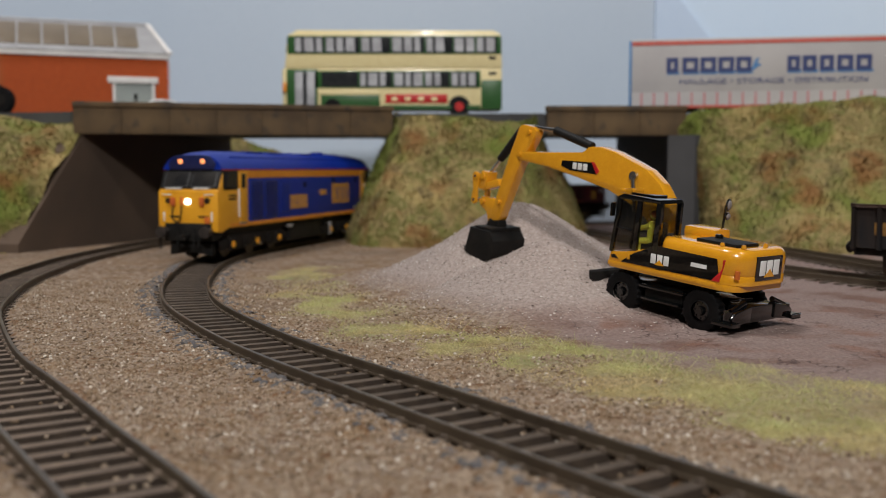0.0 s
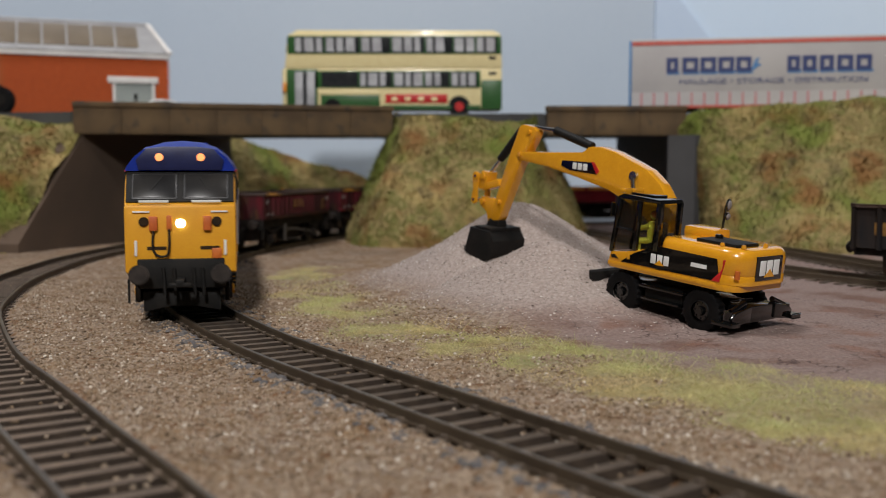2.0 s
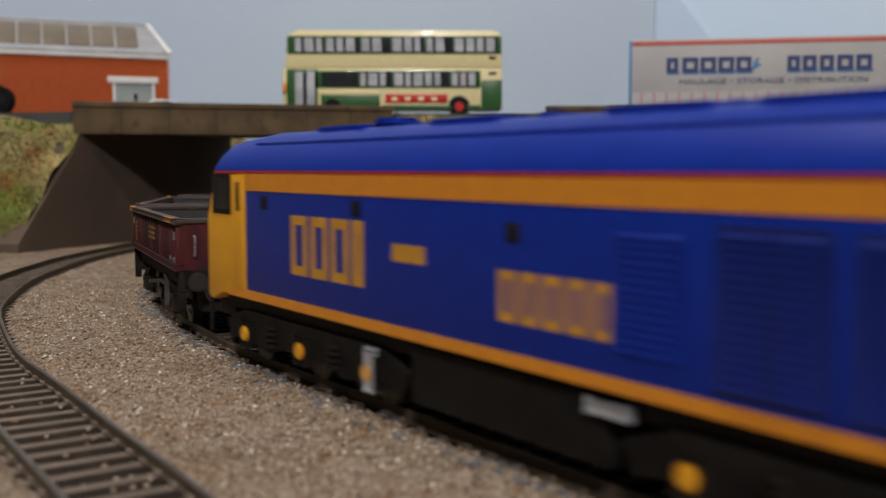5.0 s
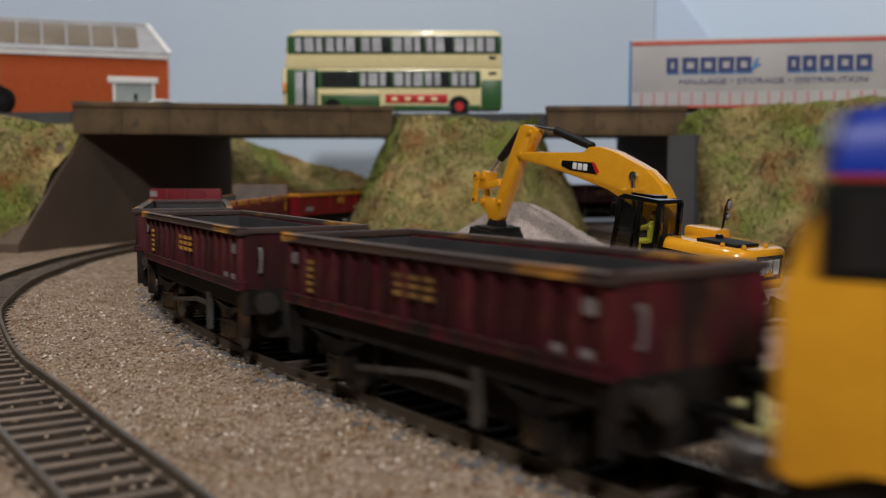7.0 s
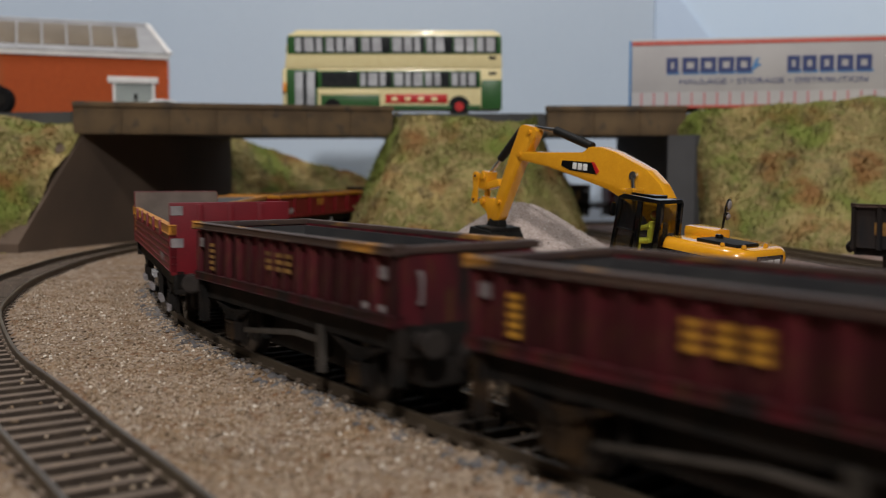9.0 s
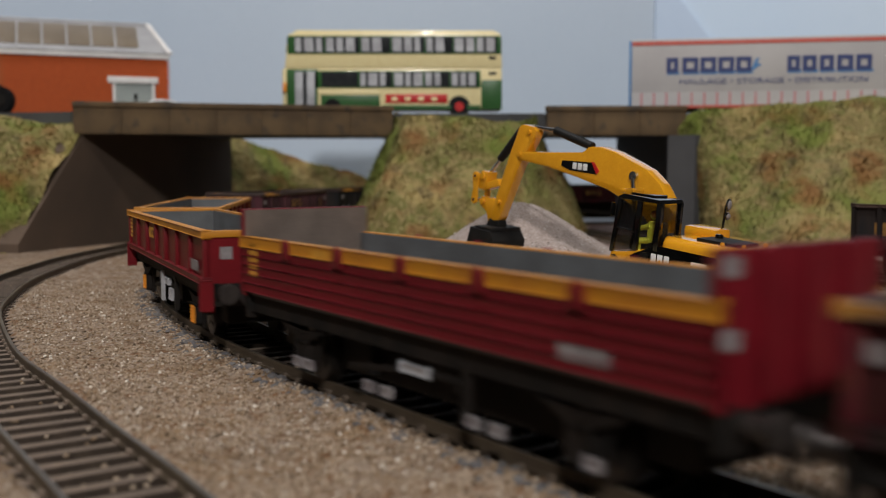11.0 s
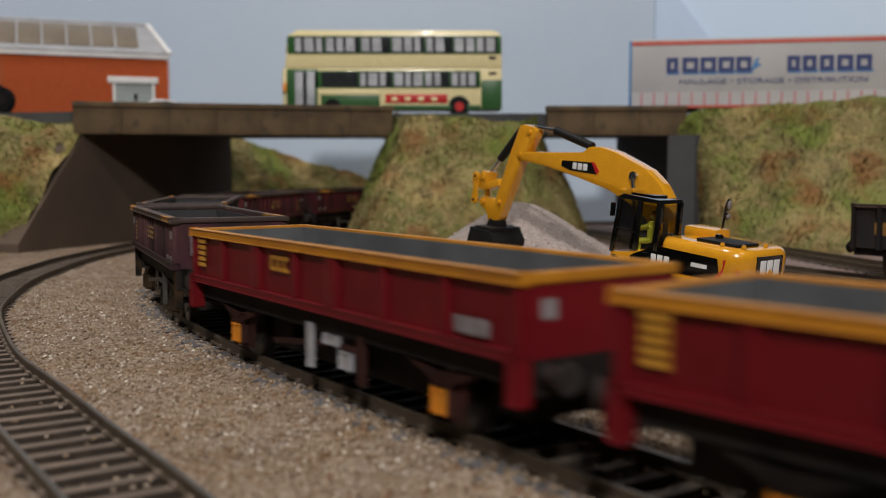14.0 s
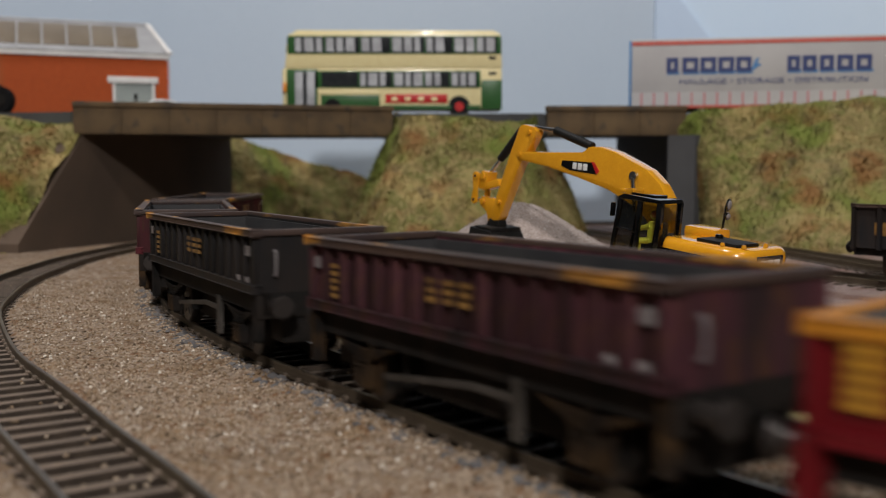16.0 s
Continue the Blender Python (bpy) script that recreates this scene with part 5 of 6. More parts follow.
def excavator():
    th = thing("wheeled_excavator", "glossy yellow and black model wheeled excavator digging at the spoil heap", "excavator", m=mmpose(74.4, 309.6, -2.3, 0, -5.8, 130))
    # undercarriage
    part("chassis", box(bm_new(), -20, 20, -6, 6, 5, 10, bev=0.6), "gloss_black", th, "glossy black chassis")
    bm = bm_new()
    cyl(bm, (0, 0, 9), (0, 0, 14), 9, seg=32)
    part("turntable", bm, "black", th)
    for sx in (-1, 1):
        part("axle", box(bm_new(), sx * 14.8 - 2.2, sx * 14.8 + 2.2, -10, 10, 4, 8.2, bev=0.5), "gloss_black", th)
        for sy in (-1, 1):
            tyre = bm_new()
            R, w0 = 6.3, 4.4
            prof = [(2.9, 0), (3.2, 0.25), (5.2, 0), (6.0, 0.5), (R, 1.0), (R, w0 - 1.0), (6.0, w0 - 0.5), (5.2, w0), (3.2, w0 - 0.25), (2.9, w0)]
            rings = []
            n = 44
            for k in range(n + 1):
                a = 2 * math.pi * k / n
                lug = 0.45 if k % 2 else 0.0
                rings.append([((r + (lug if r > 5.5 else 0)) * math.cos(a), sy * (8.6 + w), (r + (lug if r > 5.5 else 0)) * math.sin(a)) for r, w in prof])
            loft(tyre, rings, close=False, caps=False)
            tyre.transform(Matrix.Translation((sx * 14.8, 0, 6.4)))
            wheel = part("wheel", tyre, "rubber", th, "black treaded tyre")
            bm = bm_new()
            cyl(bm, (sx * 14.8, sy * 9.2, 6.4), (sx * 14.8, sy * 12.2, 6.4), 3.2, seg=24, bev=0.3)
            cyl(bm, (sx * 14.8, sy * 12.2, 6.4), (sx * 14.8, sy * 13.3, 6.4), 1.5, 1.1, seg=16, bev=0.2)
            for k in range(8):
                a = k * math.pi / 4
                cyl(bm, (sx * 14.8 + 2.3 * math.cos(a), sy * 12.1, 6.4 + 2.3 * math.sin(a)), (sx * 14.8 + 2.3 * math.cos(a), sy * 12.5, 6.4 + 2.3 * math.sin(a)), 0.28, seg=6)
            part("rim", bm, "gloss_black", wheel)
    for sy in (-1, 1):
        part("step_bar", box(bm_new(), -8.2, 8.2, sy * 10.4, sy * 12.6, 9.2, 10.2, bev=0.3), "gloss_black", th)
        part("step_bar", box(bm_new(), -7, 7, sy * 10.8, sy * 12.8, 5.6, 6.6, bev=0.3), "gloss_black", th)
        part("tool_box", box(bm_new(), -7, 7, sy * 6, sy * 11, 5, 11, bev=0.5), "black", th)
    # dozer blade in front
    blade = prism(bm_new(), [(28.6, 0.8), (26.6, 3), (26.4, 6.6), (28, 10), (29, 10.6), (28.2, 6.6), (28.6, 3), (30.6, 0.4)], -12.5, 12.5, "y", bev=0.2)
    part("dozer_blade", blade, "black", th, "black dozer blade")
    for y in (-5, 5):
        part("blade_arm", prism(bm_new(), [(18, 7), (27, 6.8), (27, 3.4), (18, 4.4)], y - 1.2, y + 1.2, "y", bev=0.3), "gloss_black", th)
    # outriggers at the back
    part("outrigger_beam", box(bm_new(), -27, -20.5, -8, 8, 4.6, 9.6, bev=0.6), "gloss_black", th)
    for sy in (-1, 1):
        part("outrigger_leg", prism(bm_new(), [(sy * 6, 9.8), (sy * 13.6, 8.4), (sy * 15.6, 6.8), (sy * 14.2, 4.2), (sy * 6, 5.2)], -27.5, -23.5, "x", bev=0.5), "gloss_black", th, "black stabiliser leg")
        bm = box(bm_new(), -29, -22, sy * 13.2, sy * 17.5, 4.6, 5.8, bev=0.3, m=Matrix.Translation((0, 0, 0)))
        cyl(bm, (-25.5, sy * 14.6, 5), (-25.5, sy * 14.6, 8.6), 1.3, seg=12)
        part("outrigger_foot", bm, "gloss_black", th)
        bm = bm_new()
        cyl(bm, (-25.5, sy * 7, 10.4), (-25.5, sy * 13.4, 8.2), 0.9, seg=12)
        part("outrigger_ram", bm, "gloss_black", th)
    # upper structure
    def rounded(x0, x1, y0, y1, r, n=6):
        pts = []
        for cx, cy, a0 in ((x0 + r[0], y0 + r[0], 180), (x1 - r[1], y0 + r[1], 270), (x1 - r[1], y1 - r[1], 0), (x0 + r[0], y1 - r[0], 90)):
            rr = r[0] if a0 in (180, 90) else r[1]
            for k in range(n + 1):
                a = radians(a0 + 90 * k / n)
                pts.append((cx + rr * math.cos(a), cy + rr * math.sin(a)))
        return pts
    part("upper_frame", prism(bm_new(), rounded(-26, 20, -14, 14, (5, 1)), 13.6, 15.6, "z", bev=0.4), "cat_yellow", th, "yellow slew frame")
    rings = []
    for z, k in ((15.6, 0.0), (18.0, 0.0), (18.3, 0.25), (18.6, 0.0), (23.2, 0.0), (24.3, 0.35), (25.2, 0.95), (25.8, 1.8), (26.0, 2.8)):
        rings.append([(u, w, z) for u, w in rounded(-27.5 + k, 1.5 - k * 0.4, -14 + k, 14 - k, (7.5 - k, 3.2 - k), 8)])
    part("engine_cover", loft(bm_new(), rings), "cat_yellow", th, "glossy yellow engine cover", smooth=50)
    part("bonnet_panel", box(bm_new(), -23, -9, -1, 10, 25.7, 26.9, bev=0.4), "black", th, "black bonnet panel")
    part("bonnet_hump", box(bm_new(), -8, 4, -9, -1, 24.5, 28.6, bev=1.4), "cat_yellow", th)
    bm = bm_new()
    cyl(bm, (-12, 3, 26.6), (-12, 3, 28), 1.2, seg=16, bev=0.2)
    part("filler_cap", bm, "gloss_black", th)
    for x, y in ((-24.5, 9), (-24.5, -2), (-19, 11.4)):
        bm = bm_new()
        cyl(bm, (x, y, 25.8), (x, y, 27.1), 0.7, seg=10, bev=0.2)
        part("lifting_eye", bm, "cat_yellow", th)
    for sy in (1, -1):
        y = sy * 14
        part("side_decal", prism(bm_new(), [(-21, 16.3), (-19.6, 22.6), (2, 22.9), (10, 19.4), (15, 15.9)], y - 0.15, y + 0.18, "y"), "gloss_black", th, "black swoosh panel on the flank")
        part("decal_stripe", prism(bm_new(), [(-21, 16.2), (-18.4, 16.2), (-21.8, 20), (-21.8, 22.6), (-22.4, 22.6)], y - 0.1, y + 0.22, "y"), "red", th)
        for k, x in enumerate((-2.2, 0.2, 2.6)):
            part("brand_mark", box(bm_new(), x - 1.0, x + 1.0, y - 0.1, y + 0.26, 17.4, 20.4, bev=0.2), "white", th)
        part("brand_mark", prism(bm_new(), [(-1.5, 17.2), (0.2, 18.8), (1.9, 17.2)], y - 0.1, y + 0.36, "y"), "cat_yellow", th)
        part("model_bar", box(bm_new(), -16.5, -11, y - 0.1, y + 0.24, 19.0, 20.2), "white", th)
        part("flank_lower", box(bm_new(), -20, 20, y - 0.4, y + 0.25, 14.2, 15.7, bev=0.3), "cat_yellow", th)
    part("rear_panel", box(bm_new(), -27.75, -27.3, -6.5, 6.5, 17, 24, bev=0.1), "gloss_black", th, "black panel on the counterweight")
    for y in (-3.4, 0, 3.4):
        part("brand_mark", box(bm_new(), -27.95, -27.5, y - 1.4, y + 1.4, 18.4, 22.8, bev=0.2), "white", th)
    part("brand_mark", prism(bm_new(), [(-2.4, 18), (0, 20.3), (2.4, 18)], -28.05, -27.5, "x"), "cat_yellow", th)
    bm = bm_new()
    box(bm, -26.4, -25.2, 12.2, 13.0, 17.6, 20)
    part("reflector", bm, "lamp_orange", th)
    # cab on its left side
    Y0, Y1 = 3.6, 14
    part("cab_base", prism(bm_new(), [(1.6, 15.6), (1.6, 21.5), (4, 21.8), (12, 19.6), (19.4, 18.4), (20, 15.6)], Y0, Y1, "y", bev=0.4), "cat_yellow", th, "yellow lower cab with door")
    part("cab_roof", prism(bm_new(), [(1.4, 35.4), (2, 36.6), (16, 37.0), (18.2, 36.0), (18, 35.2)], Y0 - 0.3, Y1 + 0.3, "y", bev=0.4), "gloss_black", th, "glossy black cab roof")
    part("cab_roof_hatch", box(bm_new(), 6, 15, 5.6, 12, 36.6, 37.5, bev=0.3), "gloss_black", th)
    def post(x0, z0, x1, z1, w, y):
        d = Vector((x1 - x0, 0, z1 - z0)).normalized()
        nx, nz = -d.z * w / 2, d.x * w / 2
        return prism(bm_new(), [(x0 + nx, z0 + nz), (x1 + nx, z1 + nz), (x1 - nx, z1 - nz), (x0 - nx, z0 - nz)], y - 0.6, y + 0.6, "y", bev=0.2)
    for y in (Y0 + 0.4, Y1 - 0.4):
        for x0, z0, x1, z1, w in ((19.4, 18.4, 17.4, 35.6, 1.3), (10.2, 20, 9.8, 35.6, 1.5), (2.3, 21, 2.3, 35.6, 1.8), (18, 26.4, 10, 25.6, 0.5)):
            part("cab_post", post(x0, z0, x1, z1, w, y), "gloss_black", th)
        part("cab_window", prism(bm_new(), [(10.4, 20.4), (10.4, 35.4), (17.2, 35.4), (19.0, 18.8)], y - 0.08, y + 0.08, "y"), "cab_glass", th, "clear cab window", smooth=0).visible_shadow = False
        part("cab_window", prism(bm_new(), [(2.8, 21.5), (2.8, 35.4), (9.6, 35.4), (9.6, 20.6)], y - 0.08, y + 0.08, "y"), "cab_glass", th, "clear cab window", smooth=0).visible_shadow = False
    part("windscreen", prism(bm_new(), [(19.3, 18.6), (17.4, 35.4), (17.2, 35.4), (19.1, 18.6)], Y0 + 0.6, Y1 - 0.6, "y"), "cab_glass", th, "clear cab windscreen", smooth=0).visible_shadow = False
    part("rear_window", prism(bm_new(), [(1.9, 22), (1.9, 35), (2.1, 35), (2.1, 22)], Y0 + 0.8, Y1 - 0.8, "y"), "cab_glass", th, smooth=0).visible_shadow = False
    part("cab_back_post", box(bm_new(), 1.5, 3.2, Y1 - 1.6, Y1, 21, 36, bev=0.3), "gloss_black", th)
    part("seat", prism(bm_new(), [(4, 20), (4, 29), (5.4, 29.4), (6, 23), (10, 22.6), (10, 20)], 6.4, 11.4, "y", bev=0.5), "black", th)
    part("work_lamp", box(bm_new(), 16.4, 18.8, 4, 8.4, 37.0, 38.3, bev=0.4), "cat_yellow", th)
    part("work_lamp", box(bm_new(), 16.4, 18.8, 9.4, 13.4, 37.0, 38.3, bev=0.4), "cat_yellow", th)
    part("door_handle", box(bm_new(), 5, 6.6, 14, 14.5, 20, 21, bev=0.2), "gloss_black", th)
    part("door_knob", box(bm_new(), 11.5, 12.6, 13.9, 14.4, 17, 19, bev=0.3), "cat_yellow", th)
    part("front_vent", prism(bm_new(), [(16, 16.6), (17.6, 17.8), (19, 17.6), (18.8, 16.6)], 13.9, 14.2, "y"), "black", th)
    # mirrors
    mir = part("mirror_stalk", tube([(-2, -12, 24), (-2.2, -12.6, 28), (-2.4, -13, 35)], 0.4), "gloss_black", th)
    for z, h in ((31.6, 1.2), (35.2, 1.9)):
        bm = bm_new()
        bmesh.ops.create_uvsphere(bm, u_segments=16, v_segments=10, radius=1.0, matrix=Matrix.Translation((-2.9, -13.6, z)) @ Matrix.Diagonal((0.5, 1.5, h, 1)))
        back = part("mirror", bm, "gloss_black", mir, "oval rear mirror in a black shell")
        bm = bm_new()
        bmesh.ops.create_uvsphere(bm, u_segments=16, v_segments=10, radius=1.0, matrix=Matrix.Translation((-2.9, -13.6, z)) @ Matrix.Diagonal((0.75, 1.2, h * 0.85, 1)))
        part("mirror_face", bm, "decal_pale", back, "pale mirror face")
    part("cab_mirror", box(bm_new(), 19.2, 20, 13.6, 15.4, 29.5, 33.8, bev=0.3), "gloss_black", th)
    # boom, stick and bucket
    boom = [(0, 25), (-1.5, 30), (1, 35.4), (5, 40.6), (11, 45.4), (17, 48.2), (26, 51.2), (33, 52.6), (38, 52.3), (41, 50.0), (56, 47.6), (72, 45.0), (75.5, 43), (73.5, 41.6), (58, 42.0), (42, 41.0), (28, 38.6), (17, 34.6), (10, 30), (6, 25)]
    boom = [(x + 9 - 5 * x / 75, z - float(np.interp(x, [0, 18, 38, 60, 75], [0, 2.6, 3.2, 1.5, 0]))) for x, z in boom]
    part("boom", prism(bm_new(), boom, -5.2, 0.2, "y", bev=0.7), "cat_yellow", th, "glossy yellow boom")
    bm = bm_new()
    cyl(bm, (24, 1.4, 41.4), (24, -6.2, 41.4), 1.5, seg=20, bev=0.2)
    part("boom_pin", bm, "steel", th)
    bm = bm_new()
    cyl(bm, (24, 0.9, 41), (22, 0.9, 30), 0.7, seg=12)
    part("lift_ram_rod", bm, "steel", th)
    for y in (0.2, -5.2):
        part("boom_decal", prism(bm_new(), [(40, 40.2), (42, 44.0), (56, 43.4), (56.4, 41.6), (52, 40.4)], y - 0.12, y + 0.16, "y"), "gloss_black", th, "black decal on the boom")
        part("decal_stripe", prism(bm_new(), [(40, 40.1), (39, 41.4), (41.4, 44.1), (42.6, 44.1)], y - 0.12, y + 0.2, "y"), "red", th)
        for x in (45.2, 47.6, 50):
            part("brand_mark", box(bm_new(), x - 0.95, x + 0.95, y - 0.14, y + 0.25, 40.9, 43.2, bev=0.15), "white", th)
    stick = [(67, 52.6), (66.5, 55.2), (68, 57), (73, 57.6), (75.2, 56.6), (76.4, 52), (79, 44), (88.6, 22), (89.4, 17.6), (86.8, 16.6), (84.6, 19), (74, 39), (70, 46)]
    stick = [(x + float(np.interp(z, [16, 40, 57], [1, 4, 4])), z - float(np.interp(z, [16, 42, 57], [0, 0, 3.2]))) for x, z in stick]
    part("stick", prism(bm_new(), stick, -4.6, -0.4, "y", bev=0.6), "cat_yellow", th, "glossy yellow dipper stick")
    bm = bm_new()
    for x, z in ((77.4, 43.4), (73.5, 51.8), (86.6, 25)):
        cyl(bm, (x, -5.6, z), (x, 0.6, z), 0.9, seg=14, bev=0.15)
    part("pivot_pin", bm, "cat_yellow", th)
    bm = bm_new()
    cyl(bm, (45, -2.5, 49.0), (63, -2.5, 53.2), 1.5, seg=18, bev=0.3)
    part("stick_ram", bm, "black", th, "black hydraulic ram")
    bm = bm_new()
    cyl(bm, (62.5, -2.5, 53.1), (72.8, -2.5, 53.6), 0.75, seg=14)
    part("stick_ram_rod", bm, "steel", th, "bright ram rod")
    bm = bm_new()
    cyl(bm, (79.6, -2.5, 52.4), (90, -2.5, 40.4), 1.5, seg=18, bev=0.3)
    part("bucket_ram", bm, "black", th, "black hydraulic ram")
    bm = bm_new()
    cyl(bm, (89.6, -2.5, 40.8), (95.6, -2.5, 34), 0.7, seg=12)
    part("bucket_ram_rod", bm, "steel", th)
    bm = prism(bm_new(), [(93.6, 35.4), (96.6, 35.8), (98.6, 32.4), (98, 28.6), (94.8, 28.8), (94, 32)], -5.2, 0.2, "y", bev=0.4)
    cyl(bm, (96, -5.8, 33.6), (96, 0.8, 33.6), 1.3, seg=12)
    part("tipping_link", bm, "cat_yellow", th)
    for y in (-6.0, 0.3):
        bm = prism(bm_new(), [(97.4, 34.6), (99.6, 35.2), (101.0, 32.6), (100.2, 28.6), (101.0, 24.8), (99.6, 22.6), (97.6, 23.6), (97.9, 28.4)], y, y + 0.7, "y", bev=0.2)
        for z in (33.4, 24.4):
            cyl(bm, (99.2, y - 0.3, z), (99.2, y + 1.0, z), 1.5, seg=16, bev=0.2)
        part("outer_link", bm, "cat_yellow", th)
    bm = bm_new()
    for z in (33.4, 24.4):
        cyl(bm, (99.2, -6.4, z), (99.2, 1.4, z), 0.6, seg=12)
    part("link_pin", bm, "steel", th, "bright link pins")
    bm = prism(bm_new(), [(86.8, 31), (88.8, 33.4), (97, 30.6), (96, 28)], -4.8, -0.2, "y", bev=0.4)
    part("guide_link", bm, "cat_yellow", th)
    bm = prism(bm_new(), [(86.6, 21.4), (88, 25), (91, 26), (97, 26), (98, 22.8), (94, 20.4), (92, 15), (88, 14.6)], -4.2, -0.8, "y", bev=0.4)
    cyl(bm, (96, -5.2, 24.2), (96, 0.2, 24.2), 1.1, seg=12)
    part("quick_coupler", bm, "cat_yellow", th)
    # bucket: open shell
    prof = [(95, 14.8), (84.4, 14.4), (82, 11), (82.4, 6.4), (85.6, 3.2), (91, 2.6), (97.5, 5.4), (97, 6.2), (91, 3.6), (86.2, 4.2), (83.4, 7), (83.2, 10.6), (85, 13.2), (95, 13.8)]
    bk = part("bucket", prism(bm_new(), prof, -10.4, 5.4, "y", bev=0.1), "black", th, "matt black digging bucket")
    for y in (-10.6, 5.0):
        part("bucket_side", prism(bm_new(), [(95, 14.8), (84.4, 14.4), (82, 11), (82.4, 6.4), (85.6, 3.2), (91, 2.6), (97.5, 5.4)], y, y + 0.7, "y", bev=0.15), "black", bk)
    for y in np.linspace(-9.6, 3.6, 5):
        part("bucket_tooth", prism(bm_new(), [(96.6, 5), (99.4, 6.8), (97, 6.4)], y, y + 1.2, "y"), "black", bk)
    part("bucket_lug", prism(bm_new(), [(85.6, 14.2), (86.6, 18.2), (91.6, 18.2), (93.6, 14.4)], -4.6, -0.4, "y", bev=0.3), "black", bk)
    part("bucket_top_rail", box(bm_new(), 84, 93, -10, 5, 14.2, 15.6, bev=0.4), "black", bk)
    return th


EXCAVATOR = excavator()


def figurine():
    bm = bm_new()
    box(bm, 5.4, 8.6, 7, 11, 23, 29.4, bev=1.0)
    bmesh.ops.create_icosphere(bm, subdivisions=2, radius=1.5, matrix=Matrix.Translation((7.4, 9, 31.2)))
    for y in (7.4, 10.6):
        cyl(bm, (7.4, y, 28), (12.6, y - 0.3, 26.4), 0.9, 0.7, seg=10)
        cyl(bm, (7, y, 23.4), (11.4, y, 22.6), 1.1, seg=10)
        cyl(bm, (11.2, y, 22.8), (12, y, 19.6), 0.9, seg=10)
    ob = solid("driver_figurine", bm, "hivis", "plain yellow and orange toy figure in the cab", "figurine")
    ob.matrix_basis = EXCAVATOR.matrix_basis.copy()
    return ob


figurine()


# ---- wagons standing on the siding ----
def mineral_wagon(s, label):
    q, d = SIDING.at(s), SIDING.way(s)
    th = thing("mineral_wagon", label, "wagon", "wagons on the siding", m=mmpose(q.x, q.y, 0, 0, 0, math.degrees(math.atan2(d.y, d.x))))
    L, W = 36.0, 14.5
    for y in (-1, 1):
        part("side_sheet", box(bm_new(), -L, L, y * (W - 1), y * W, 13, 29.4, bev=0.2), "wagon_black", th, "sooty black side")
        for x in np.linspace(-L + 1, L - 1, 7):
            part("side_post", box(bm_new(), x - 0.8, x + 0.8, y * W, y * (W + 1), 12.6, 29.2, bev=0.2), "wagon_black", th)
        part("top_rail", box(bm_new(), -L - 0.2, L + 0.2, y * (W - 1), y * (W + 1), 28.8, 30, bev=0.3), "rim_rust", th)
        bm = bm_new()
        box(bm, -26, -20, y * W, y * (W + 0.15), 18, 23)
        part("number_patch", bm, "decal_dim", th)
        part("solebar", box(bm_new(), -L, L, y * 11.6, y * 13, 10, 13), "under", th)
        for x in (-20, 20):
            part("axle_guard", prism(bm_new(), [(x - 4, 10), (x - 3, 3), (x + 3, 3), (x + 4, 10)], y * 11, y * 12, "y"), "brown_under", th)
    for s_ in (-1, 1):
        part("end_sheet", box(bm_new(), min(s_ * L, s_ * (L - 1)), max(s_ * L, s_ * (L - 1)), -W + 0.9, W - 0.9, 11, 29.2), "wagon_black", th)
    part("floor", box(bm_new(), -L + 1, L - 1, -W + 1, W - 1, 13, 22), "under", th)
    for x in (-20, 20):
        bm = bm_new()
        cyl(bm, (x, -11.5, 6), (x, 11.5, 6), 0.9, seg=8)
        for y in (-1, 1):
            cyl(bm, (x, y * 7.2, 6), (x, y * 9.4, 6), 6, seg=24, bev=0.3)
        part("wheelset", bm, "dark_steel", th)
    buffers(th, L, 10, 12.5, 2.4, 5)
    return th


mineral_wagon(SIDING.s[np.argmin(np.hypot(SIDING.p[:, 0] - 192, SIDING.p[:, 1] - 371))], "sooty black mineral wagon standing on the siding")


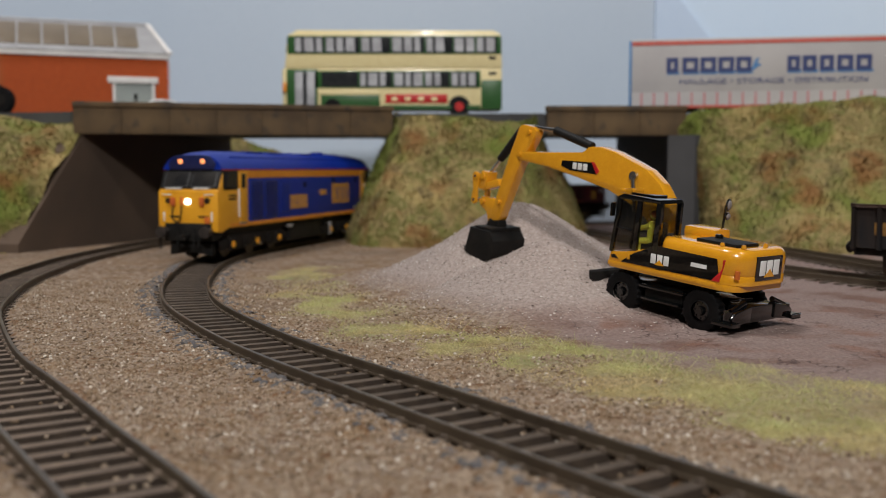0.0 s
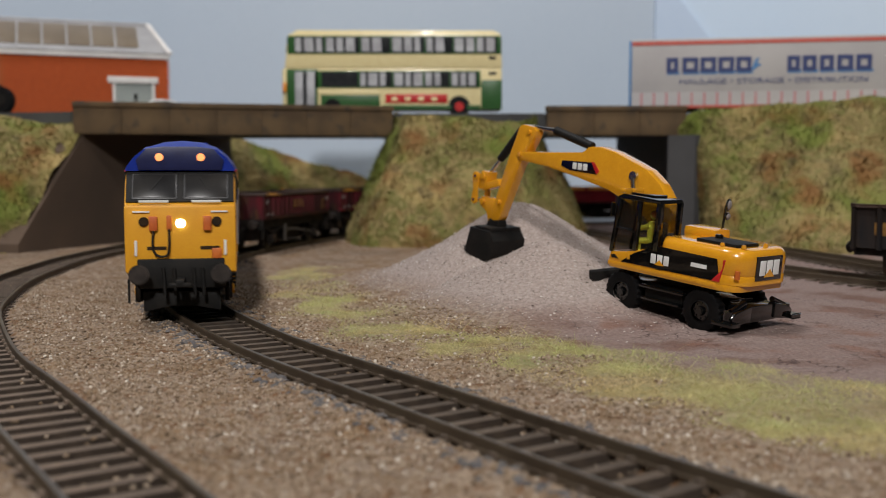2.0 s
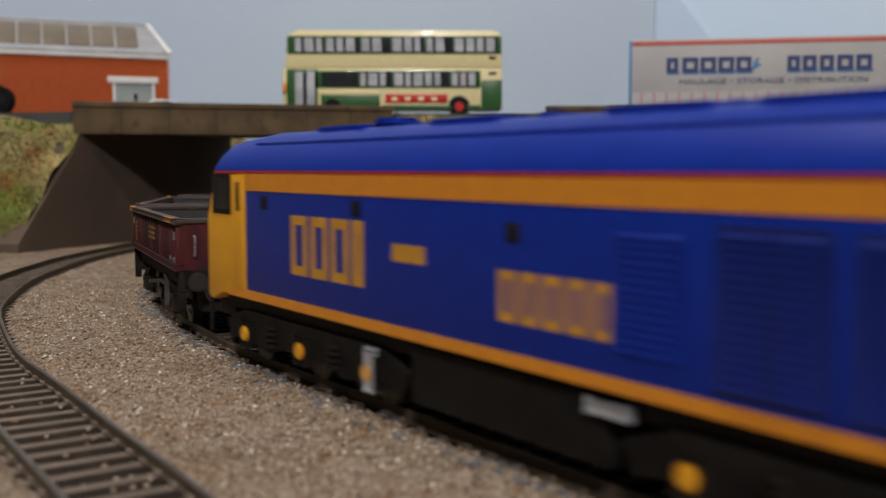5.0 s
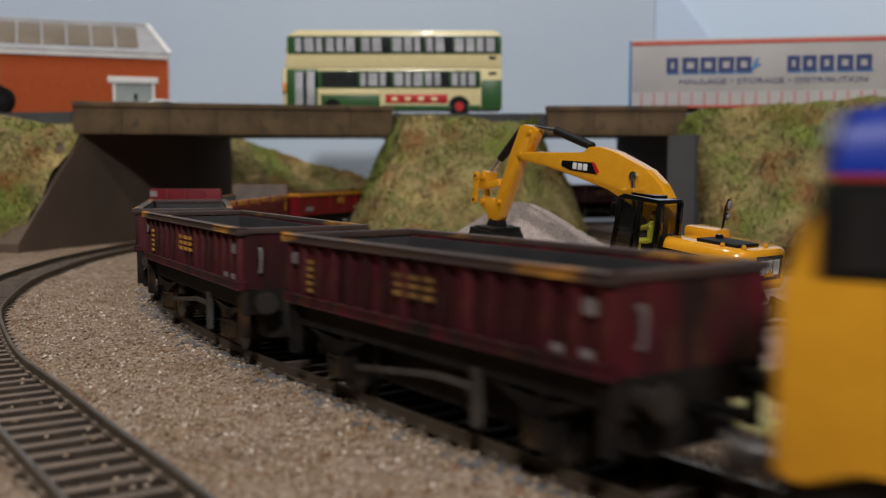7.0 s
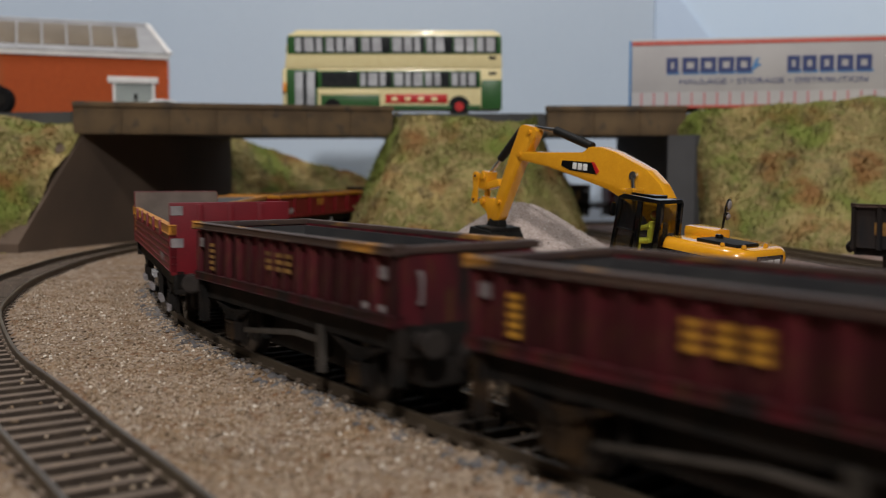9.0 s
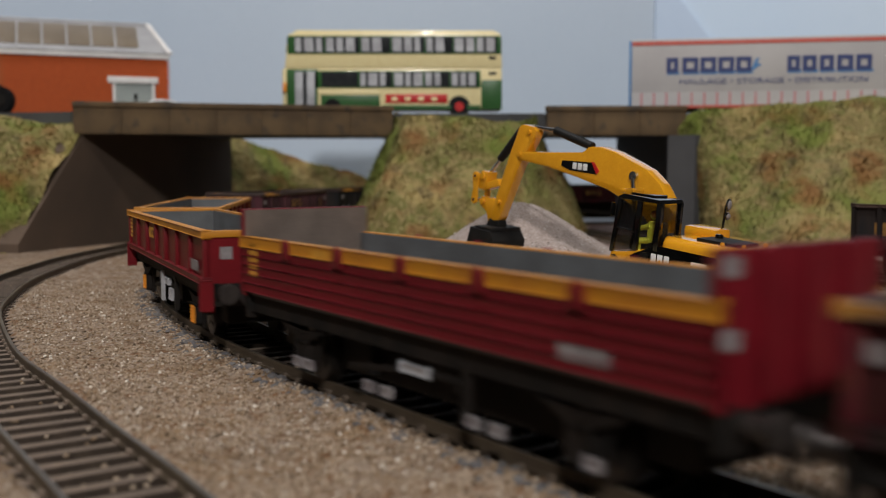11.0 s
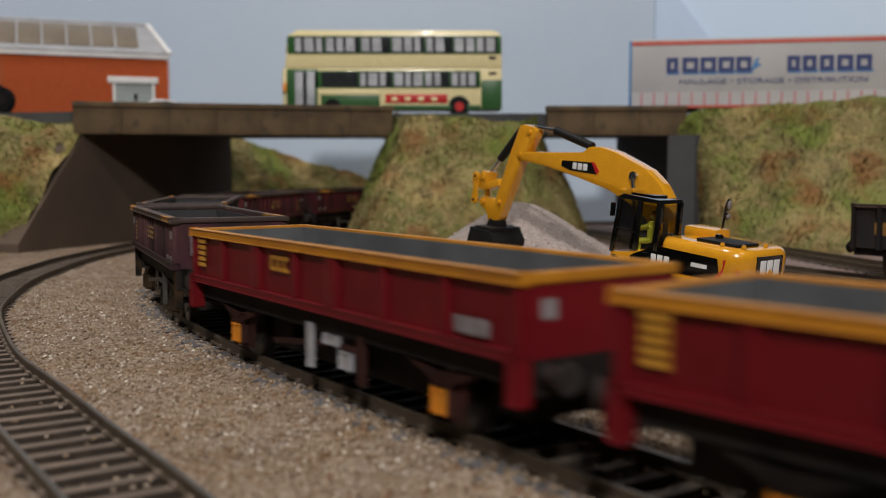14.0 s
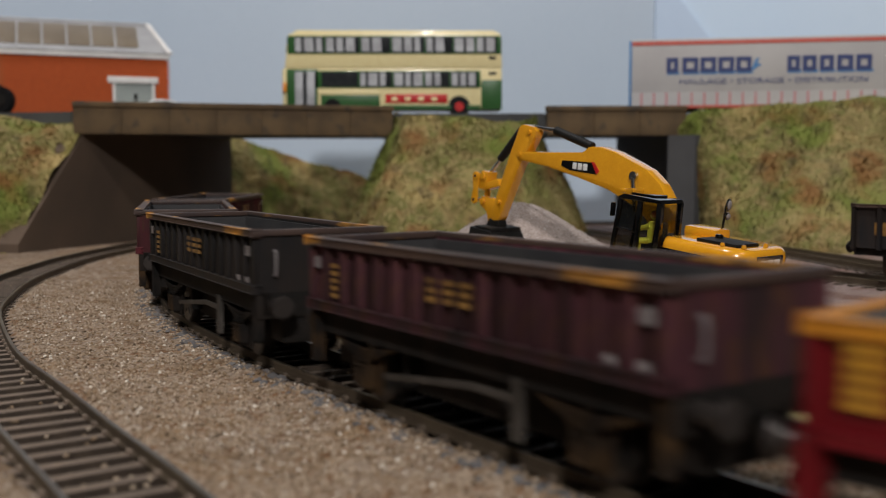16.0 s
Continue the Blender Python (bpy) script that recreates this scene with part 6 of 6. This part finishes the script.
# ---- road vehicles and shed ----
def bus():
    th = thing("double_decker_bus", "cream and green model double-decker bus on the bridge", "bus", m=mmpose(-109, 690, 79.4))
    L, W, H = 149.0, 32.0, 57.0
    part("lower_body", box(bm_new(), 0, L, 0, W, 4, 32, bev=1.5), "bus_cream", th, "cream lower deck")
    part("upper_body", prism(bm_new(), [(1.5, 31.8), (4, 54.2), (8, 56), (L - 3, 56), (L - 0.4, 54), (L, 31.8)], 0.01, W, "y", bev=1.0), "bus_cream", th, "cream upper deck")
    part("roof", prism(bm_new(), [(7, 55.6), (10, H + 0.6), (L - 6, H + 0.4), (L - 1, 55.2)], 0.6, W - 0.6, "y", bev=0.8), "bus_cream", th)
    f = lambda x0, x1, z0, z1, mat, name, lab="", y0=-0.25, y1=0.3: part(name, box(bm_new(), x0, x1, y0, y1, z0, z1, bev=0.1), mat, th, lab)
    f(3.8, L - 0.6, 41.4, 53.6, "bus_green", "upper_window_band", "dark green upper window band")
    f(22, L - 14.5, 18.6, 30.2, "bus_green", "lower_window_band", "dark green lower window band")
    f(3, 24, 4.4, 31.2, "bus_green", "front_panel")
    f(L - 14, L, 4.2, 24, "bus_green", "rear_skirt", "green rear panel")
    f(26, 66, 4.2, 14, "bus_green", "skirt")
    f(68, L - 14.5, 4.2, 7, "bus_green", "skirt")
    f(24, 66, 14, 17, "bus_cream", "waist_line")
    xs = [8, 29, 53, 74, 97, 116, 131, 146]
    for a, b in zip(xs, xs[1:]):
        w = f(a + 0.5, b - 0.5, 42.2, 52.9, "bus_glass", "upper_window", "smoked window with reflections painted on as pale panels", -0.35, 0.2)
        k = a
        r = random.Random(int(a))
        # reflections on the glass drawn as pale panels of uneven width
        while k < b - 6:
            u = r.uniform(3.5, 6.5)
            part("window_reflection_panel", prism(bm_new(), [(k + 1.0, 43.0), (k + 1.0, 52.2), (k + u + 0.6, 52.2), (k + u + 1.2, 43.0)], -0.42, -0.3, "y"), "bus_pale_pane", w)
            k += u + 1.8
    xs = [26, 52, 75, 96, 114, 133]
    for a, b in zip(xs, xs[1:]):
        w = f(a + 0.6, b - 0.6, 19.4, 29.4, "bus_glass", "lower_window", "smoked lower window", -0.35, 0.2)
        if a > 50:
            k = a
            r = random.Random(int(a) + 3)
            while k < b - 6:
                u = r.uniform(3.5, 6.5)
                part("window_reflection_panel", box(bm_new(), k + 1.0, k + u + 0.8, -0.42, -0.3, 20.0, 28.8), "bus_pale_pane", w)
                k += u + 1.6
    for x0, x1 in ((8.6, 14), (16.6, 22)):
        f(x0, x1, 7, 29.4, "bus_pale_pane", "door_leaf", "pale glazed door leaf", -0.45, 0.2)
    f(13.8, 16.6, 7, 29.6, "bus_glass", "door_post", "", -0.4, 0.2)
    f(70, 112, 8.6, 14.4, "red", "advert_bar", "red lettering drawn as a plain bar", -0.4, 0.2)
    for x in (74, 83, 92, 101):
        f(x, x + 4, 10, 12.4, "bus_cream", "advert_gap", "", -0.48, 0.1)
    f(L - 9, L - 4, 27.6, 29.4, "bus_glass", "grille_slot")
    f(L - 9, L - 4, 38, 39.8, "bus_glass", "grille_slot")
    f(0.4, 3.0, 16, 22, "loco_orange", "mirror", "orange mirror", -2.2, -0.2)
    part("windscreen", box(bm_new(), -0.3, 0.4, 2, W - 2, 14, 30, bev=0.2), "bus_glass", th)
    part("upper_windscreen", prism(bm_new(), [(2.2, 42.6), (3.4, 53), (4.2, 53), (3, 42.6)], 2, W - 2, "y"), "bus_glass", th)
    for x in (34, 120):
        for y in (-0.35, W - 3.65):
            bm = bm_new()
            cyl(bm, (x, y, 6), (x, y + 4, 6), 6.0, seg=28, bev=0.5)
            w = part("wheel", bm, "rubber", th)
            bm = bm_new()
            cyl(bm, (x, y - 0.5, 6), (x, y + 0.2, 6), 3.1, seg=20, bev=0.3)
            part("hub", bm, "red" if x > 100 else "under", w, "red wheel hub" if x > 100 else "")
        bm = bm_new()
        cyl(bm, (x, -0.2, 6.0), (x, 2, 6.0), 7.4, seg=32)
        part("wheel_arch", bm, "black", th)
    return th


bus()


def trailer():
    ang = math.degrees(math.atan2(-30, 162))
    th = thing("curtain_trailer", "grey curtain-sided lorry trailer with blue lettering blocks", "lorry trailer", m=mmpose(128.6, 700, 79.4, 0, 0, ang))
    L, W, Z0, Z1 = 182.0, 33.0, 7.2, 51.4
    part("curtain", box(bm_new(), 0, L, 0, W, Z0, Z1 - 3, bev=0.4), "trailer_grey", th, "grey side curtain")
    part("roof_edge", box(bm_new(), -0.3, L + 0.3, -0.4, W + 0.4, Z1 - 0.9, Z1 + 0.6, bev=0.4), "trailer_white", th)
    part("top_rail", box(bm_new(), -0.2, L + 0.2, -0.35, W + 0.35, Z1 - 3.4, Z1 - 0.9, bev=0.2), "trailer_red", th, "red top rail")
    part("rear_frame", box(bm_new(), -0.6, 1.2, -0.5, W + 0.5, Z0 - 0.6, Z1, bev=0.3), "mid_blue", th)
    part("lower_band", box(bm_new(), 1.3, L, -0.2, 0.2, Z0, Z0 + 9), "trailer_pale", th)
    strap = finish(box(bm_new(), -0.7, 0.7, -0.35, 0.1, Z0, Z0 + 8.6), "strap", "trailer_pink")
    k = 8.0
    while k < L - 2:
        share("strap", strap, th, mmpose(k, 0, 0))
        k += 8.4
    part("side_raves", box(bm_new(), 0, L, -0.1, W, Z0 - 1.8, Z0, bev=0.2), "trailer_red", th)
    # blocks for the haulier's name, a block per letter
    xs = [(22, 6.4), (31.6, 8.6), (42.6, 8.4), (53.4, 8.4), (64.2, 8.0), (94.4, 6.6), (103.4, 7.2), (113.4, 7.2), (123.4, 8.2), (134.4, 8.0)]
    for x, w in xs:
        x, w = 24.5 + (x - 22) * 1.09, w * 1.24
        bm = bm_new()
        z0, z1 = 29.0, 39.4
        ring_mark(bm, x, x + w, z0, z1, 3.0, -0.32, -0.05)
        part("name_block", bm, "navy", th, "navy lettering drawn as plain blocks")
        part("name_shadow", box(bm_new(), x + 0.4, x + w + 0.9, -0.14, -0.02, z0 - 1.1, z0 + 1.0), "mid_blue", th)
    part("name_flourish", prism(bm_new(), [(80, 30), (83, 37.5), (86, 39), (84, 35), (87, 34), (82, 30.5)], -0.3, -0.05, "y"), "mid_blue", th)
    cu = bpy.data.curves.new("trade_line", "FONT")
    cu.body = "HAULAGE \u2022 STORAGE \u2022 DISTRIBUTION"
    cu.size, cu.extrude = 0.0052, 0.00012
    txt = new("trade_line_source", cu)
    dg = bpy.context.evaluated_depsgraph_get()
    me = bpy.data.meshes.new_from_object(txt.evaluated_get(dg))
    bpy.data.objects.remove(txt)
    xs_ = [v.co.x for v in me.vertices]
    me.transform(Matrix.Diagonal((0.121 / (max(xs_) - min(xs_)), 1, 1, 1)))
    me.materials.clear()
    me.materials.append(M["navy"])
    ob = new("trade_line", me)
    ob.parent = th
    ob.matrix_basis = mmpose(33, -0.2, 21.4, 90, 0, 0)
    tagged(ob, "navy line of trade words")
    for x in (20, 34, 48):
        for y in (2, W - 6):
            bm = bm_new()
            cyl(bm, (x, y, 4.8), (x, y + 4.4, 4.8), 4.8, seg=24, bev=0.5)
            w = part("wheel", bm, "rubber", th)
            bm = bm_new()
            cyl(bm, (x, y - 0.5, 4.8), (x, y + 0.3, 4.8), 2.6, seg=16, bev=0.3)
            part("hub", bm, "decal_pale", w)
    part("landing_leg", box(bm_new(), 128, 131, 3, 6, 0, 6, bev=0.3), "decal_pale", th)
    part("landing_leg", box(bm_new(), 128, 131, W - 6, W - 3, 0, 6, bev=0.3), "decal_pale", th)
    part("chassis", box(bm_new(), 4, L - 4, 8, W - 8, 3.2, 5.6), "under", th)
    part("side_guard", box(bm_new(), 62, 122, 0.4, 1.2, 2.2, 3.4), "decal_pale", th)
    return th


trailer()


def shed():
    ang = math.degrees(math.atan2(40, 104))
    th = thing("brick_shed", "orange-red brick workshop with rooflights and white fascia", "building", m=mmpose(-200, 740, 79.2, 0, 0, ang))
    L, W, H = 150.0, 60.0, 43.5
    # walls as a hollow box with a door opening
    part("wall_front", box(bm_new(), -L, -38, 0.6, 3, 0, H), "mortar", th)
    part("wall_front", box(bm_new(), -10, 0, 0.6, 3, 0, H), "mortar", th)
    part("wall_front", box(bm_new(), -38, -10, 0.6, 3, 26, H), "mortar", th)
    part("wall_end", box(bm_new(), -3, 0, 3, W, 0, H), "brick_red", th)
    part("wall_end", box(bm_new(), -L, -L + 3, 3, W, 0, H), "brick_red", th)
    part("wall_back", box(bm_new(), -L, 0, W, W + 3, 0, H), "brick_red", th)
    bm = bm_new()
    v = [bm.verts.new(q) for q in ((-0.1, 0.6, H), (-0.1, W + 3, H), (-12, W / 2, H + 24), (-4, 0.6, H), (-4, W + 3, H), (-16, W / 2, H + 24))]
    for q in ((0, 1, 2), (5, 4, 3), (0, 3, 4, 1), (1, 4, 5, 2), (2, 5, 3, 0)):
        bm.faces.new([v[i] for i in q])
    bmesh.ops.recalc_face_normals(bm, faces=bm.faces)
    part("gable", bm, "brick_red", th)
    part("roller_door", box(bm_new(), -38, -10, 1.4, 2.4, 0, 26), "shutter", th, "grey-green shutter door")
    bm = bm_new()
    for z in range(2, 26, 3):
        box(bm, -37.5, -10.5, 1.1, 1.5, z, z + 0.5)
    part("door_rib", bm, "shutter", th)
    part("door_lintel", box(bm_new(), -42, -7, -0.8, 1.4, 25.4, 30, bev=0.3), "fascia", th, "white door lintel")
    part("door_jamb", box(bm_new(), -38.6, -36.6, -0.2, 1.4, 0, 25.4), "fascia", th)
    part("door_jamb", box(bm_new(), -11.4, -9.4, -0.2, 1.4, 0, 25.4), "fascia", th)
    part("door_fitting", box(bm_new(), -24, -21.6, 0.8, 1.4, 13, 18), "black", th)
    part("fascia", box(bm_new(), -L - 1, 1.4, -1.6, 1.0, H - 0.4, H + 3.4, bev=0.3), "fascia", th, "white fascia board")
    sl = math.degrees(math.atan2(24, W / 2))
    m1 = Matrix.Translation((0, -1.4, H + 2.6)) @ pose(0, 0, 0, sl, 0, 0)
    ln = math.hypot(24, W / 2)
    HIP = 12.0
    roof = part("roof_slope", prism(bm_new(), [(-L, 0), (1, 0), (-HIP, ln), (-L, ln)], 0, 1.2, "z", m=m1), "roof_grey", th, "grey sheet roof")
    m2 = Matrix.Translation((0, W + 3, H + 2.6)) @ pose(0, 0, 0, 180 - sl, 0, 0)
    part("roof_slope", prism(bm_new(), [(-L, 0), (1, 0), (-HIP, ln), (-L, ln)], -1.2, 0, "z", m=m2), "roof_grey", th)
    part("verge_board", prism(bm_new(), [(0, -0.5), (3.2, -0.5), (-HIP + 2.2, ln), (-HIP - 1, ln)], 0.9, 2.2, "z", m=m1), "fascia", roof)
    part("ridge", box(bm_new(), -L, -HIP + 1.6, ln - 1.6, ln + 0.8, 0.6, 2.0, m=m1), "roof_grey", roof)
    x = -19.0
    for k in range(8):
        part("rooflight", box(bm_new(), x - 15.9, x - 0.9, 6, ln - 5, 1.0, 1.9, bev=0.2, m=m1), "rooflight", roof, "brown translucent rooflight")
        part("glazing_bar", box(bm_new(), x - 17.2, x - 15.9, 3, ln - 2, 1.0, 2.1, bev=0.2, m=m1), "roof_grey", roof)
        x -= 16.4
    brick = finish(box(bm_new(), 0, 2.75, 0, 0.75, 0, 0.95), "brick", "brick_red", smooth=0)
    # the nearest courses at the corner as single bricks, the rest as one joined part
    bm = bm_new()
    n = 0
    for row in range(int(H / 1.15)):
        z = row * 1.15
        x = -3.0 + (1.5 if row % 2 else 0)
        while x > -L:
            x0 = max(x - 0.0, -L)
            inside = -41 < x < -9.2 and z < 26
            if not inside and x > -112:
                if n < 280 and x > -10 and z > 2:
                    share("brick", brick, th, mmpose(x, 0, z))
                    n += 1
                else:
                    v = [bm.verts.new(q) for q in ((x, 0, z), (x + 2.75, 0, z), (x + 2.75, 0, z + 0.95), (x, 0, z + 0.95), (x, 0.7, z), (x + 2.75, 0.7, z), (x + 2.75, 0.7, z + 0.95), (x, 0.7, z + 0.95))]
                    for a in ((0, 1, 2, 3), (1, 5, 6, 2), (4, 0, 3, 7), (3, 2, 6, 7), (0, 4, 5, 1)):
                        bm.faces.new([v[i] for i in a])
            x -= 3.0
    tagged(part("brickwork", bm, "brick_red", th, "joined courses of orange-red brick", smooth=0), kind="stuff")
    return th


shed()


def car():
    th = thing("silver_car", "silver model car parked behind the parapet", "car", m=mmpose(-217, 700, 79.4, 0, 0, 15))
    part("body", prism(bm_new(), [(0, 2.6), (0.6, 6), (10, 7.4), (36, 7.4), (43, 6), (43.6, 2.6)], 0, 21, "y", bev=1.4), "car_silver", th)
    part("cabin", prism(bm_new(), [(9, 7.2), (15, 11.6), (19, 12.4), (29, 12.2), (37, 7.3)], 1.6, 19.4, "y", bev=1.5), "car_silver", th, "rounded silver roof")
    part("side_glass", prism(bm_new(), [(13, 7.8), (16.4, 10.8), (28, 10.8), (33, 7.8)], 1.3, 1.8, "y"), "bus_glass", th)
    for x in (9, 35):
        for y in (0.2, 17.8):
            bm = bm_new()
            cyl(bm, (x, y, 3.6), (x, y + 3, 3.6), 3.6, seg=20, bev=0.4)
            part("wheel", bm, "rubber", th)
    return th


car()


def tractor():
    """The dark machine half hidden at the shed's far side: a big tyre and a black body."""
    th = thing("black_machine", "dark toy machine with a large black tyre by the shed", "vehicle", m=mmpose(-292, 668, 79.4))
    for x, r, z in ((0, 9, 9), (-26, 6, 6)):
        bm = bm_new()
        cyl(bm, (x, 0, z), (x, 6, z), r, seg=28, bev=1.2)
        w = part("wheel", bm, "rubber", th)
        bm = bm_new()
        cyl(bm, (x, -0.6, z), (x, 1, z), r * 0.45, seg=16, bev=0.3)
        part("hub", bm, "under", w)
    part("body", box(bm_new(), -34, -3, 1, 14, 7, 20, bev=1.5), "black", th)
    return th


tractor()


# ---- movement: the train runs along the main line ----
# seconds, and how far the engine's rear end has come along the line from the reference point
REAR = [(0, 207), (1, 303), (2, 397), (3, 491.5), (4, 588), (6.5, 789.5), (7, 829.8), (9.2, 1028), (11.3, 1214.5), (13, 1366.5), (14.5, 1496), (16, 1628.7)]
S_REF = float(MAIN.s[np.argmin(np.hypot(MAIN.p[:, 0] - 29, MAIN.p[:, 1] - 144))]) - 795.9


def rear_at(t):
    return float(np.interp(t, [r[0] for r in REAR], [r[1] for r in REAR])) + S_REF


def motions():
    times = [round(0.1 * i, 1) for i in range(161)]
    # soft speed changes
    dense = np.arange(-1, 17.01, 0.05)
    raw = np.array([np.interp(t, [r[0] for r in REAR], [r[1] for r in REAR]) if 0 <= t <= 16 else (REAR[0][1] + t * (REAR[1][1] - REAR[0][1]) / (REAR[1][0] - REAR[0][0]) if t < 0 else REAR[-1][1] + (t - 16) * 88) for t in dense])
    soft = np.convolve(np.pad(raw, 10, mode="reflect", reflect_type="odd"), np.ones(21) / 21, mode="valid")
    run = {t: float(np.interp(t, dense, soft)) + S_REF for t in times}
    for th, back, half in TRAIN:
        rows = []
        for t in times:
            s = run[t] - back
            a, b = MAIN.at(s + half), MAIN.at(s - half)
            c, d = (a + b) / 2, a - b
            rows.append((t, mmpose(c.x, c.y, 0, 0, 0, math.degrees(math.atan2(d.y, d.x)))))
        walk(th, rows)
    for ob, x, r in WHEELS:
        walk(ob, [(t, mmpose(x, 0, r, 0, math.degrees((run[t] - run[0.0]) / r), 0)) for t in times])


motions()
